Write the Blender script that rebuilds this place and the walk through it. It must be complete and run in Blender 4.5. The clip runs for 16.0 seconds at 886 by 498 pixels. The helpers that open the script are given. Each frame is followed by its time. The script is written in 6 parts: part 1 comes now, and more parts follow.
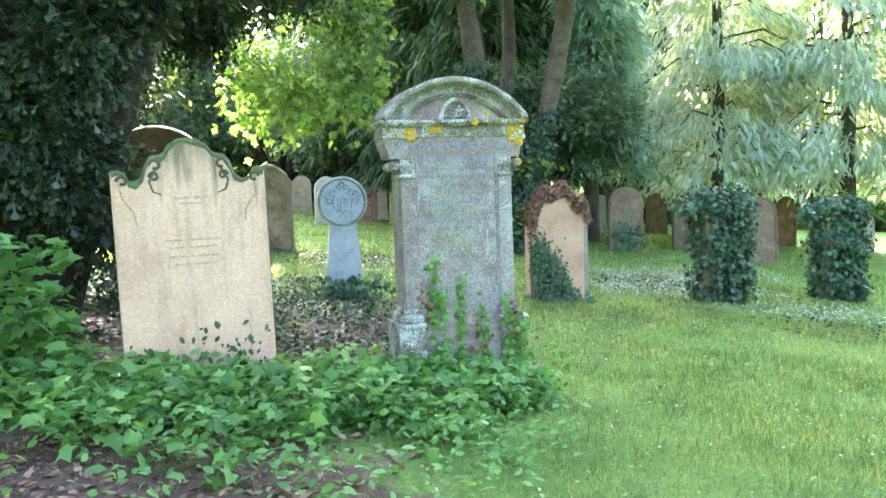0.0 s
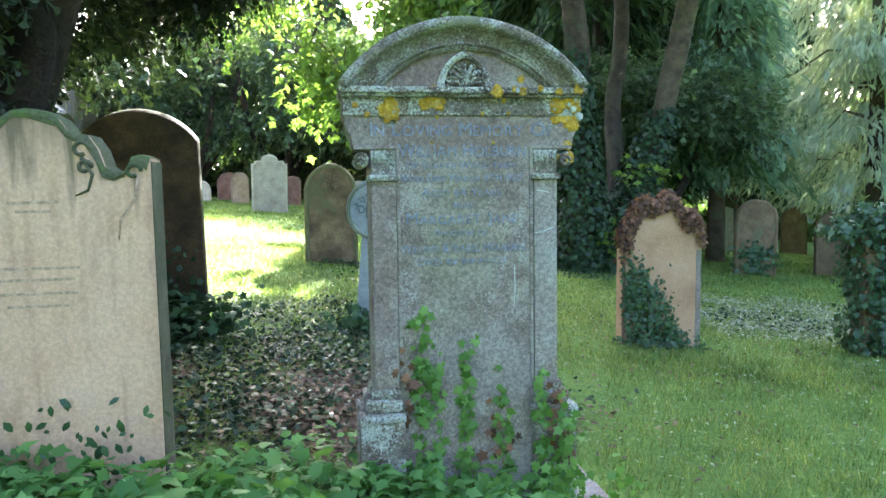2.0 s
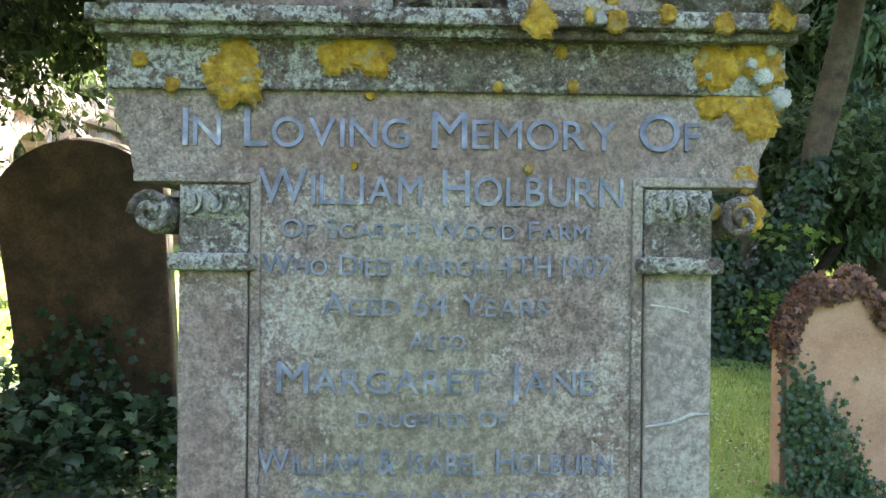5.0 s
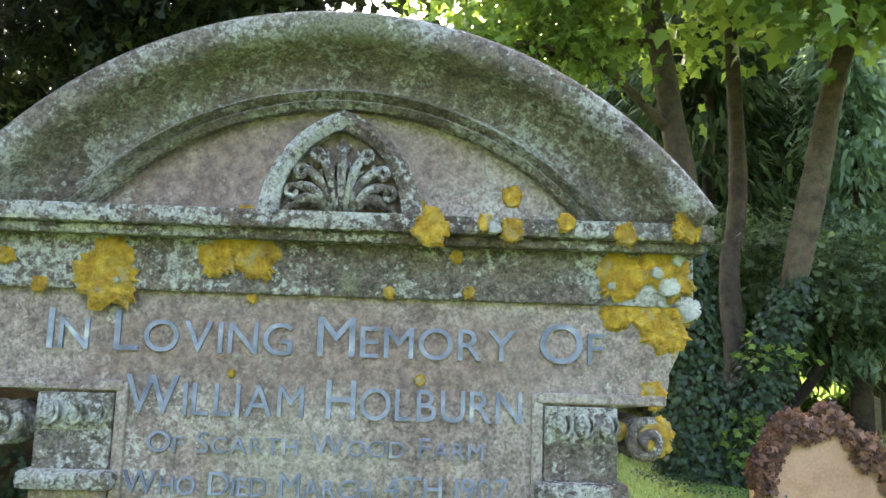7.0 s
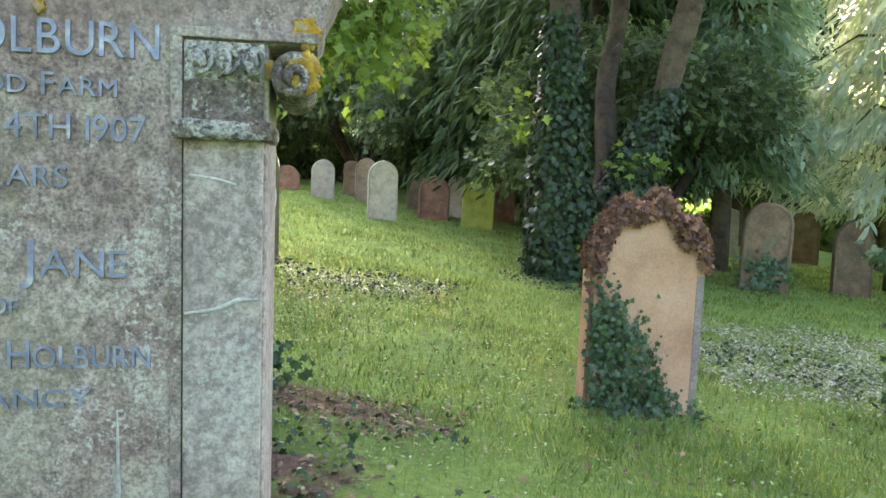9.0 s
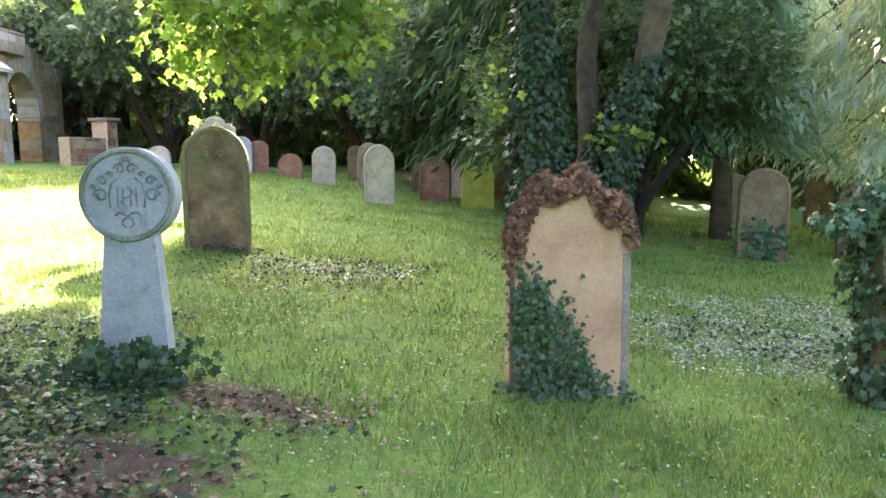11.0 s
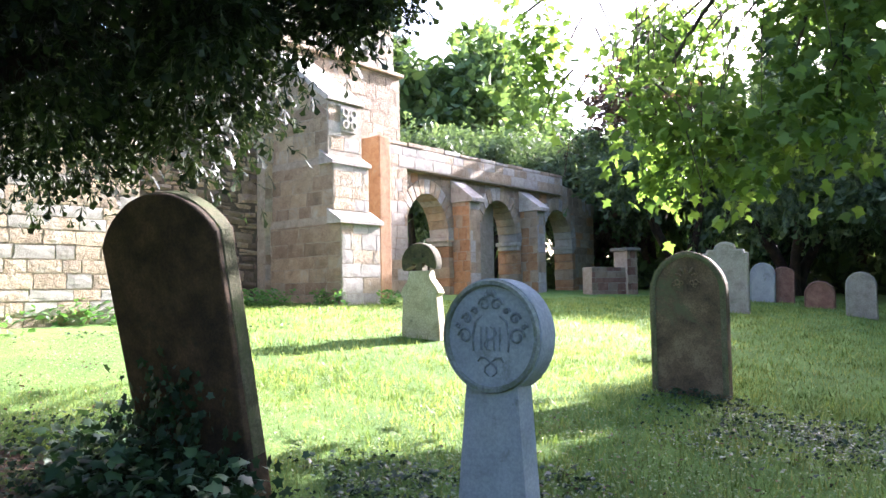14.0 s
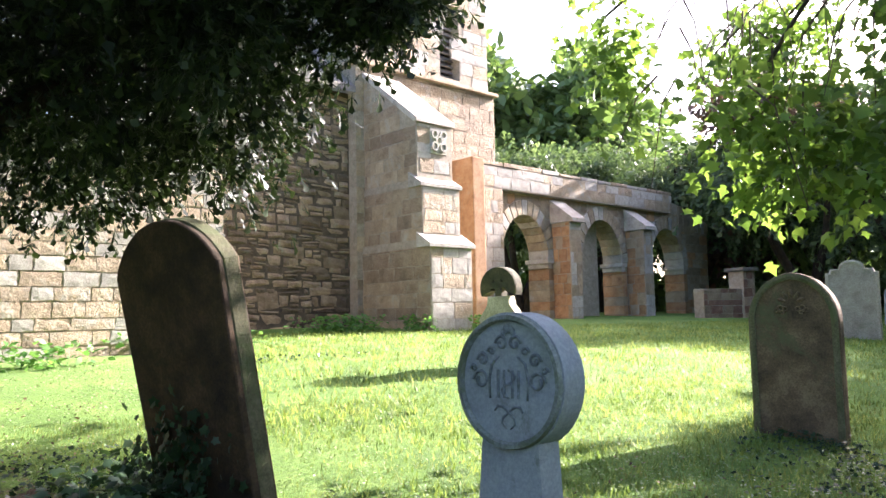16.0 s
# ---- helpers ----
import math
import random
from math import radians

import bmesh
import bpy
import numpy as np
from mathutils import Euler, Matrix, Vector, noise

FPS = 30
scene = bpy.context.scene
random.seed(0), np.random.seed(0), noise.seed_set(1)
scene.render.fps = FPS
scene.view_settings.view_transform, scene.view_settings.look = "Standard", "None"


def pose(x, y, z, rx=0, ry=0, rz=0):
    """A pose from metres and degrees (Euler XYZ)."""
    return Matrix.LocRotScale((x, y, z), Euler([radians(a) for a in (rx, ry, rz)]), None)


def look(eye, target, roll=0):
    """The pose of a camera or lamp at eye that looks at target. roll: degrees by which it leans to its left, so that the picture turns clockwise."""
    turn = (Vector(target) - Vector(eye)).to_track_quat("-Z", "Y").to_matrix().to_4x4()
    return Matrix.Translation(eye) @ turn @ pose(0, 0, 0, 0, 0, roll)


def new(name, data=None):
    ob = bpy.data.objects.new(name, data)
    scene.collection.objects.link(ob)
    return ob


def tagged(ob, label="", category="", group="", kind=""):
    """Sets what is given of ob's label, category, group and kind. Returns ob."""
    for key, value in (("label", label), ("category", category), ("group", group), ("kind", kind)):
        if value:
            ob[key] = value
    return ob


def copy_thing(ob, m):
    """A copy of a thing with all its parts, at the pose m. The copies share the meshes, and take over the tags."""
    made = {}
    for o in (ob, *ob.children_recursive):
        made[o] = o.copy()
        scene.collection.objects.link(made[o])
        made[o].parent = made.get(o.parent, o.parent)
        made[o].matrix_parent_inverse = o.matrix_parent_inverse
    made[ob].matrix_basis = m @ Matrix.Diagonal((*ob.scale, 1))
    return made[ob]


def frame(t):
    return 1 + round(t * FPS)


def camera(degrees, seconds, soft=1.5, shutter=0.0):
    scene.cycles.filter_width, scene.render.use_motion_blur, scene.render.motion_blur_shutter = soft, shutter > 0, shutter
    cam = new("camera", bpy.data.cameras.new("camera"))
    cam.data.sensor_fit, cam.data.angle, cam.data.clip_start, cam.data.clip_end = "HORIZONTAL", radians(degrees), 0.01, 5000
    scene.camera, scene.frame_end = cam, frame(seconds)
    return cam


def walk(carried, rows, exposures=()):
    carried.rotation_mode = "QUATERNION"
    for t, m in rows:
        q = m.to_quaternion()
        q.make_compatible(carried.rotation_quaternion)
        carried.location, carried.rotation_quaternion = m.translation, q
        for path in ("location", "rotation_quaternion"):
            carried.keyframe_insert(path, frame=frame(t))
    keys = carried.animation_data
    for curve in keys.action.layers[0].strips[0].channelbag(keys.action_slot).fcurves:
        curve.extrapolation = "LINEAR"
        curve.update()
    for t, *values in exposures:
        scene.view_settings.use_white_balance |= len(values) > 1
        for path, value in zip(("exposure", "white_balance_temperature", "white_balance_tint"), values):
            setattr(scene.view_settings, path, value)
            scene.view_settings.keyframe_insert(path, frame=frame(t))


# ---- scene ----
cam = camera(60.0, 16.0)
PATH = [
    (0, (0.329, -0.622, 1.416), (0.186, 1.366, 1.251), -2.2),
    (0.5, (0.43, -0.105, 1.448), (0.199, 1.874, 1.275), -1.3),
    (1, (0.521, 0.411, 1.403), (0.222, 2.381, 1.227), -1.6),
    (1.5, (0.665, 0.896, 1.418), (0.316, 2.859, 1.263), -1.3),
    (2, (0.698, 1.412, 1.415), (0.249, 3.356, 1.271), -0.8),
    (2.5, (0.723, 1.888, 1.42), (0.152, 3.8, 1.285), -0.5),
    (3, (0.75, 2.379, 1.414), (0.081, 4.258, 1.281), -0.3),
    (3.2, (0.752, 2.545, 1.42), (0.05, 4.413, 1.285), -0.2),
    (5.3, (0.44, 3.563, 1.512), (-0.284, 5.427, 1.549), 0.8),
    (5.5, (0.431, 3.575, 1.516), (-0.283, 5.442, 1.583), 0.8),
    (6, (0.476, 3.597, 1.574), (-0.235, 5.461, 1.717), 1.0),
    (6.5, (0.568, 3.625, 1.635), (-0.156, 5.476, 1.858), 1.4),
    (7, (0.584, 3.631, 1.668), (-0.117, 5.485, 1.93), 1.8),
    (7.5, (0.598, 3.67, 1.64), (-0.066, 5.544, 1.851), 2.2),
    (8, (0.708, 3.738, 1.565), (0.04, 5.623, 1.586), 2.1),
    (8.5, (0.794, 3.782, 1.467), (0.225, 5.697, 1.371), 2.5),
    (9, (0.894, 3.796, 1.431), (0.449, 5.737, 1.248), 2.0),
    (9.2, (0.943, 3.799, 1.418), (0.549, 5.749, 1.214), 1.7),
    (11.3, (1.65, 4.218, 1.474), (1.044, 6.11, 1.245), -2.3),
    (11.5, (1.662, 4.318, 1.47), (0.947, 6.174, 1.259), -2.1),
    (12, (1.733, 4.554, 1.466), (0.729, 6.278, 1.321), -2.3),
    (12.5, (1.69, 4.862, 1.457), (0.43, 6.415, 1.395), -2.3),
    (13, (1.632, 5.098, 1.476), (0.19, 6.484, 1.465), -1.5),
    (13.5, (1.614, 5.313, 1.477), (0.062, 6.572, 1.541), -0.7),
    (14, (1.526, 5.595, 1.49), (-0.095, 6.76, 1.607), -1.0),
    (14.5, (1.37, 5.788, 1.54), (-0.301, 6.877, 1.693), -0.6),
    (15, (1.365, 5.965, 1.522), (-0.342, 6.992, 1.703), -1.0),
    (15.5, (1.338, 6.172, 1.524), (-0.4, 7.145, 1.708), -1.5),
    (16, (1.323, 6.292, 1.543), (-0.45, 7.201, 1.723), -1.2),
]
EXPOSURES = [(0, 4.72, 6030, 17), (1.0, 4.32, 6000, 13.5), (2.0, 3.95, 5950, 13), (3.0, 3.78, 5900, 16), (5.5, 4.05, 6800, 27), (7.0, 4.3, 6850, 28),
             (9.0, 4.2, 6900, 24), (11.5, 4.2, 6650, 24), (12.0, 3.85, 6550, 24), (12.5, 3.1, 6200, 26), (14.0, 2.93, 5650, 27), (16.0, 2.71, 6000, 26)]
walk(cam, [(t, look(eye, target, roll)) for t, eye, target, roll in PATH], EXPOSURES)

# ---- world, sun ----
SUN_EL, SUN_AZ = radians(27), radians(-7.0)      # azimuth from +y towards +x
to_sun = Vector((math.sin(SUN_AZ) * math.cos(SUN_EL), math.cos(SUN_AZ) * math.cos(SUN_EL), math.sin(SUN_EL)))
world = bpy.data.worlds.new("sky")
scene.world = world
world.use_nodes = True
wn = world.node_tree
sky = wn.nodes.new("ShaderNodeTexSky")
sky.sky_type, sky.sun_disc = "NISHITA", False
sky.sun_elevation, sky.sun_rotation = SUN_EL, SUN_AZ
sky.air_density, sky.dust_density = 1.0, 5.0
wn.links.new(sky.outputs[0], wn.nodes["Background"].inputs[0])
wn.nodes["Background"].inputs[1].default_value = 0.11
sun = new("sun", bpy.data.lights.new("sun", "SUN"))
sun.data.energy, sun.data.angle, sun.data.color = 5.0, radians(0.6), (1.0, 0.93, 0.8)
sun.matrix_world = look(tuple(to_sun * 60), (0, 0, 0))


# ---- materials ----
def node_mat(name):
    m = bpy.data.materials.new(name)
    m.use_nodes = True
    return m, m.node_tree, m.node_tree.nodes["Principled BSDF"]


def ramp(nt, fac, stops):
    r = nt.nodes.new("ShaderNodeValToRGB")
    while len(r.color_ramp.elements) < len(stops):
        r.color_ramp.elements.new(0.5)
    for e, (p, c) in zip(r.color_ramp.elements, stops):
        e.position, e.color = p, (*c, 1)
    nt.links.new(fac, r.inputs[0])
    return r.outputs[0]


def noise_out(nt, scale, detail=6, rough=0.6, vec=None, distort=0.0):
    n = nt.nodes.new("ShaderNodeTexNoise")
    n.inputs["Scale"].default_value, n.inputs["Detail"].default_value = scale, detail
    n.inputs["Roughness"].default_value, n.inputs["Distortion"].default_value = rough, distort
    if vec is not None:
        nt.links.new(vec, n.inputs["Vector"])
    return n.outputs["Fac"]


def mixc(nt, fac, a, b, mode="MIX"):
    m = nt.nodes.new("ShaderNodeMix")
    m.data_type, m.blend_type = "RGBA", mode
    for sock, v in ((m.inputs[0], fac), (m.inputs[6], a), (m.inputs[7], b)):
        if isinstance(v, (int, float)):
            sock.default_value = v
        elif isinstance(v, tuple):
            sock.default_value = (*v, 1)
        else:
            nt.links.new(v, sock)
    return m.outputs[2]


def maths(nt, op, a, b=0.0):
    m = nt.nodes.new("ShaderNodeMath")
    m.operation = op
    for sock, v in zip(m.inputs, (a, b)):
        if isinstance(v, (int, float)):
            sock.default_value = v
        else:
            nt.links.new(v, sock)
    return m.outputs[0]


def bump(nt, bsdf, height, strength, dist=0.01):
    b = nt.nodes.new("ShaderNodeBump")
    b.inputs["Strength"].default_value, b.inputs["Distance"].default_value = strength, dist
    nt.links.new(height, b.inputs["Height"])
    nt.links.new(b.outputs[0], bsdf.inputs["Normal"])


def coords(nt):
    """Places in metres, shifted by the object's own random number, so that no two pieces look alike."""
    tc, oi, va = nt.nodes.new("ShaderNodeNewGeometry"), nt.nodes.new("ShaderNodeObjectInfo"), nt.nodes.new("ShaderNodeVectorMath")
    sc = nt.nodes.new("ShaderNodeMath")
    sc.operation, sc.inputs[1].default_value = "MULTIPLY", 37.0
    nt.links.new(oi.outputs["Random"], sc.inputs[0])
    nt.links.new(tc.outputs["Position"], va.inputs[0])
    nt.links.new(sc.outputs[0], va.inputs[1])
    return va.outputs[0], oi.outputs["Random"]


def stone_mat(name, dark, mid, light, growth, growth_at=0.58, scale=5.0, rough=0.9, relief=0.35, vary=0.25, grain=0.28, crust=None, cover=0.0, streak=0.0, stains=()):
    """Weathered stone: three tones by noise, speckle, patches of growth, grain relief."""
    m, nt, b = node_mat(name)
    v, rnd = coords(nt)
    base = ramp(nt, noise_out(nt, scale, 8, 0.65, v), [(0.3, dark), (0.5, mid), (0.72, light)])
    speck = ramp(nt, noise_out(nt, 60, 4, 0.7, v), [(0.40, (1 - grain,) * 3), (0.62, (1 + 0.55 * grain,) * 3)])
    base = mixc(nt, 1.0, base, speck, "MULTIPLY")
    patch = ramp(nt, noise_out(nt, scale * 0.55, 10, 0.75, v, 0.6), [(growth_at - 0.03, (0, 0, 0)), (growth_at + 0.07, (1, 1, 1))])
    base = mixc(nt, patch, base, growth)
    if crust:
        fleck = maths(nt, "ADD", noise_out(nt, 95, 5, 0.7, v), maths(nt, "MULTIPLY", maths(nt, "SUBTRACT", noise_out(nt, 6, 5, 0.6, v, 0.4), 0.5), 0.9))
        base = mixc(nt, ramp(nt, fleck, [(0.52 - cover, (0, 0, 0)), (0.60 - cover, (1, 1, 1))]), base, crust)
        pits = ramp(nt, noise_out(nt, 38, 10, 0.8, v, 0.8), [(0.36, (0.5, 0.46, 0.44)), (0.45, (1, 1, 1)), (0.58, (1, 1, 1)), (0.66, (1.3, 1.32, 1.28))])
        base = mixc(nt, 0.85, base, pits, "MULTIPLY")
        base = mixc(nt, 1.0, base, ramp(nt, noise_out(nt, 210, 3, 0.6, v), [(0.36, (0.62, 0.60, 0.58)), (0.5, (1, 1, 1)), (0.64, (1.28, 1.28, 1.26))]), "MULTIPLY")
    if streak:
        tc, mp = nt.nodes.new("ShaderNodeTexCoord"), nt.nodes.new("ShaderNodeMapping")
        mp.inputs["Scale"].default_value = (9, 9, 0.9)
        nt.links.new(tc.outputs["Object"], mp.inputs["Vector"])
        run = noise_out(nt, 1.3, 7, 0.6, mp.outputs[0], 0.3)
        base = mixc(nt, streak, base, ramp(nt, run, [(0.3, (0.60, 0.56, 0.52)), (0.5, (1, 1, 1)), (0.72, (1.12, 1.10, 1.06))]), "MULTIPLY")
        sz = nt.nodes.new("ShaderNodeSeparateXYZ")
        nt.links.new(tc.outputs["Object"], sz.inputs[0])
        drip = maths(nt, "ADD", sz.outputs[2], maths(nt, "MULTIPLY", maths(nt, "SUBTRACT", run, 0.5), 1.5))
        base = mixc(nt, ramp(nt, maths(nt, "SUBTRACT", drip, 1.0), [(0.22, (0, 0, 0)), (0.55, (0.85, 0.85, 0.85))]), base, (0.11, 0.09, 0.055))
    for sx, sz, wx, wz, tint, amount in stains:
        so = nt.nodes.new("ShaderNodeSeparateXYZ")
        nt.links.new(nt.nodes.new("ShaderNodeTexCoord").outputs["Object"], so.inputs[0])
        ex = maths(nt, "DIVIDE", maths(nt, "SUBTRACT", so.outputs[0], sx), wx)
        ez = maths(nt, "DIVIDE", maths(nt, "SUBTRACT", so.outputs[2], sz), wz)
        far = maths(nt, "SQRT", maths(nt, "ADD", maths(nt, "MULTIPLY", ex, ex), maths(nt, "MULTIPLY", ez, ez)))
        ragged = maths(nt, "ADD", maths(nt, "SUBTRACT", 1.0, far), maths(nt, "MULTIPLY", maths(nt, "SUBTRACT", noise_out(nt, 9, 8, 0.72, v, 0.5), 0.5), 2.2))
        base = mixc(nt, ramp(nt, ragged, [(0.05, (0, 0, 0)), (0.55, (amount,) * 3)]), base, mixc(nt, 1.0, speck, tint, "MULTIPLY"))
    tone = maths(nt, "ADD", maths(nt, "MULTIPLY", rnd, 2 * vary), 1.0 - vary)
    hsv = nt.nodes.new("ShaderNodeHueSaturation")
    nt.links.new(base, hsv.inputs["Color"])
    nt.links.new(tone, hsv.inputs["Value"])
    nt.links.new(hsv.outputs[0], b.inputs["Base Color"])
    b.inputs["Roughness"].default_value = rough
    bump(nt, b, maths(nt, "ADD", noise_out(nt, 45, 8, 0.75, v), maths(nt, "MULTIPLY", noise_out(nt, 13, 5, 0.6, v), 1.6 if relief > 0.7 else 0.6)), relief, 0.022 if relief > 0.7 else 0.012)
    return m


MAIN = stone_mat("lichened purple-brown sandstone", (0.165, 0.118, 0.105), (0.275, 0.228, 0.205), (0.39, 0.365, 0.325), (0.33, 0.305, 0.265), 0.56, 7, vary=0.0, grain=0.34, crust=(0.37, 0.36, 0.33), cover=-0.08,
                 stains=((-0.1, 1.93, 0.45, 0.10, (0.20, 0.135, 0.115), 0.6), (0.0, 1.66, 0.50, 0.09, (0.20, 0.132, 0.11), 0.62), (-0.05, 1.2, 0.22, 0.42, (0.25, 0.24, 0.165), 0.5), (0.36, 1.15, 0.10, 0.6, (0.36, 0.345, 0.33), 0.45), (-0.36, 1.1, 0.08, 0.5, (0.22, 0.155, 0.14), 0.5), (0.1, 0.7, 0.3, 0.2, (0.34, 0.325, 0.31), 0.4)))
LICHEN_TOP = stone_mat("grey lichened sandstone", (0.17, 0.12, 0.10), (0.24, 0.20, 0.17), (0.31, 0.29, 0.25), (0.25, 0.26, 0.18), 0.58, 8, relief=1.0, vary=0.0, grain=0.5, crust=(0.56, 0.58, 0.54), cover=0.03)
ARCH_STONE = stone_mat("weathered arch sandstone", (0.17, 0.13, 0.105), (0.26, 0.225, 0.185), (0.36, 0.34, 0.29), (0.25, 0.26, 0.17), 0.55, 8, relief=1.0, vary=0.0, grain=0.4, crust=(0.50, 0.51, 0.48), cover=0.0)
BUFF = stone_mat("buff sandstone", (0.50, 0.305, 0.205), (0.62, 0.395, 0.275), (0.67, 0.445, 0.32), (0.42, 0.29, 0.21), 0.66, 3.0, vary=0.0, grain=0.14, streak=0.55)
MOSSY = stone_mat("mossy sandstone edge", (0.06, 0.07, 0.03), (0.10, 0.11, 0.06), (0.17, 0.15, 0.11), (0.09, 0.13, 0.04), 0.5, 7, relief=0.6, vary=0.0)
BROWN = stone_mat("brown sandstone", (0.085, 0.056, 0.031), (0.155, 0.104, 0.058), (0.24, 0.172, 0.10), (0.12, 0.125, 0.07), 0.57, 4, vary=0.2)
REDDISH = stone_mat("red sandstone", (0.14, 0.072, 0.05), (0.22, 0.12, 0.085), (0.30, 0.185, 0.13), (0.24, 0.19, 0.15), 0.62, 5, vary=0.2)
GREEN_STONE = stone_mat("alga-green headstone", (0.22, 0.27, 0.05), (0.33, 0.38, 0.08), (0.40, 0.41, 0.16), (0.20, 0.17, 0.09), 0.62, 4)
PALE = stone_mat("pale grey stone", (0.30, 0.27, 0.23), (0.42, 0.39, 0.34), (0.52, 0.49, 0.43), (0.25, 0.26, 0.20), 0.62, 5, vary=0.15)
BLUEGREY = stone_mat("blue-grey limestone", (0.23, 0.26, 0.27), (0.33, 0.365, 0.375), (0.40, 0.435, 0.445), (0.17, 0.20, 0.175), 0.62, 4, vary=0.0, grain=0.14)
CREAM = stone_mat("cream lichened stone", (0.36, 0.31, 0.20), (0.50, 0.45, 0.30), (0.58, 0.54, 0.40), (0.16, 0.15, 0.09), 0.6, 5, vary=0.0)
ASHLAR = stone_mat("church sandstone block", (0.25, 0.19, 0.122), (0.385, 0.30, 0.20), (0.49, 0.405, 0.285), (0.38, 0.35, 0.285), 0.56, 3, relief=0.9, vary=0.15)
TAN = stone_mat("tan sandstone block", (0.20, 0.145, 0.095), (0.31, 0.235, 0.16), (0.41, 0.33, 0.235), (0.30, 0.27, 0.21), 0.58, 3, relief=0.9, vary=0.15)
RUBBLE = stone_mat("rubble sandstone", (0.17, 0.12, 0.075), (0.28, 0.205, 0.135), (0.40, 0.31, 0.21), (0.27, 0.25, 0.18), 0.58, 4, relief=0.9, vary=0.5)
JOINT = stone_mat("dark weathered joints", (0.05, 0.038, 0.026), (0.09, 0.068, 0.046), (0.15, 0.12, 0.085), (0.08, 0.08, 0.05), 0.6, 6, vary=0)
ORANGE = stone_mat("orange-red sandstone", (0.28, 0.145, 0.068), (0.44, 0.25, 0.125), (0.51, 0.34, 0.19), (0.36, 0.28, 0.19), 0.62, 4, relief=0.6, vary=0.25)
MORTAR = stone_mat("lime mortar", (0.27, 0.23, 0.17), (0.36, 0.31, 0.24), (0.45, 0.40, 0.32), (0.22, 0.20, 0.14), 0.62, 8, vary=0.0)
SLATE = stone_mat("stone roof slate", (0.12, 0.11, 0.10), (0.19, 0.17, 0.15), (0.26, 0.24, 0.20), (0.20, 0.20, 0.12), 0.58, 6)
YELLOW = stone_mat("yellow lichen", (0.34, 0.17, 0.012), (0.58, 0.35, 0.03), (0.70, 0.50, 0.10), (0.44, 0.38, 0.22), 0.58, 55, relief=0.9, vary=0.1)
WHITE_LICHEN = stone_mat("white lichen", (0.40, 0.42, 0.40), (0.55, 0.57, 0.54), (0.68, 0.70, 0.66), (0.45, 0.47, 0.42), 0.6, 50, relief=0.8)
WOOD = stone_mat("grey louvre wood", (0.16, 0.14, 0.12), (0.24, 0.21, 0.18), (0.32, 0.29, 0.25), (0.2, 0.19, 0.16), 0.7, 8)

LEAD, _nt, _b = node_mat("lead lettering")
_v, _ = coords(_nt)
_nt.links.new(ramp(_nt, noise_out(_nt, 30, 4, 0.6, _v), [(0.35, (0.10, 0.12, 0.19)), (0.6, (0.22, 0.255, 0.37)), (0.75, (0.42, 0.45, 0.52))]), _b.inputs["Base Color"])
_b.inputs["Metallic"].default_value, _b.inputs["Roughness"].default_value = 0.2, 0.38

DARK, _nt, _b = node_mat("near-black for unlit interior")
_nt.links.new(ramp(_nt, noise_out(_nt, 3), [(0.4, (0.012, 0.011, 0.010)), (0.7, (0.03, 0.027, 0.024))]), _b.inputs["Base Color"])


def leaf_mat(name, dark, light, through_light=0.35, rough=0.5, spec=0.35, patchy=False):
    """Leaves: each one its own tone, thin enough to let light through."""
    m, nt, b = node_mat(name)
    geo = nt.nodes.new("ShaderNodeNewGeometry")
    col = ramp(nt, geo.outputs["Random Per Island"], [(0.0, dark), (0.6, tuple((a + c) / 2 for a, c in zip(dark, light))), (1.0, light)])
    if patchy:
        pos = geo.outputs["Position"]
        col = mixc(nt, 1.0, col, ramp(nt, noise_out(nt, 1.8, 7, 0.7, pos), [(0.32, (0.40, 0.5, 0.36)), (0.50, (1.0, 1.0, 1.0)), (0.68, (1.42, 1.2, 1.12))]), "MULTIPLY")
        col = mixc(nt, ramp(nt, noise_out(nt, 4.5, 6, 0.7, pos), [(0.56, (0, 0, 0)), (0.72, (0.75, 0.75, 0.75))]), col, (0.24, 0.22, 0.10))
    nt.links.new(col, b.inputs["Base Color"])
    b.inputs["Roughness"].default_value = rough
    b.inputs["Specular IOR Level"].default_value = spec
    tr, mx = nt.nodes.new("ShaderNodeBsdfTranslucent"), nt.nodes.new("ShaderNodeMixShader")
    nt.links.new(mixc(nt, 1.0, col, (1.25, 1.25, 0.7), "MULTIPLY"), tr.inputs[0])
    mx.inputs[0].default_value = through_light
    nt.links.new(b.outputs[0], mx.inputs[1])
    nt.links.new(tr.outputs[0], mx.inputs[2])
    nt.links.new(mx.outputs[0], nt.nodes["Material Output"].inputs[0])
    return m


# near yew: canopy shade is put into the needle colour; far yews stay lighter
L_YEW = leaf_mat("shade-darkened yew needles", (0.010, 0.020, 0.011), (0.055, 0.085, 0.032), 0.2)
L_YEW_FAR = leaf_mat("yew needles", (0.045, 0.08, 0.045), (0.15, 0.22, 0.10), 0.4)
L_CYPRESS = leaf_mat("blue-green cypress sprays", (0.15, 0.25, 0.20), (0.34, 0.48, 0.38), 0.52)
# sunlit haze over these conifers is put into the pale leaf colour
L_PALE = leaf_mat("sun-hazed grey-green sprays", (0.28, 0.35, 0.29), (0.58, 0.63, 0.56), 0.6)
L_CEDAR = leaf_mat("dark conifer sprays", (0.028, 0.052, 0.025), (0.075, 0.125, 0.05), 0.16, 0.75, 0.1)
L_SYCAMORE = leaf_mat("sycamore leaves", (0.075, 0.135, 0.03), (0.21, 0.32, 0.08), 0.52)
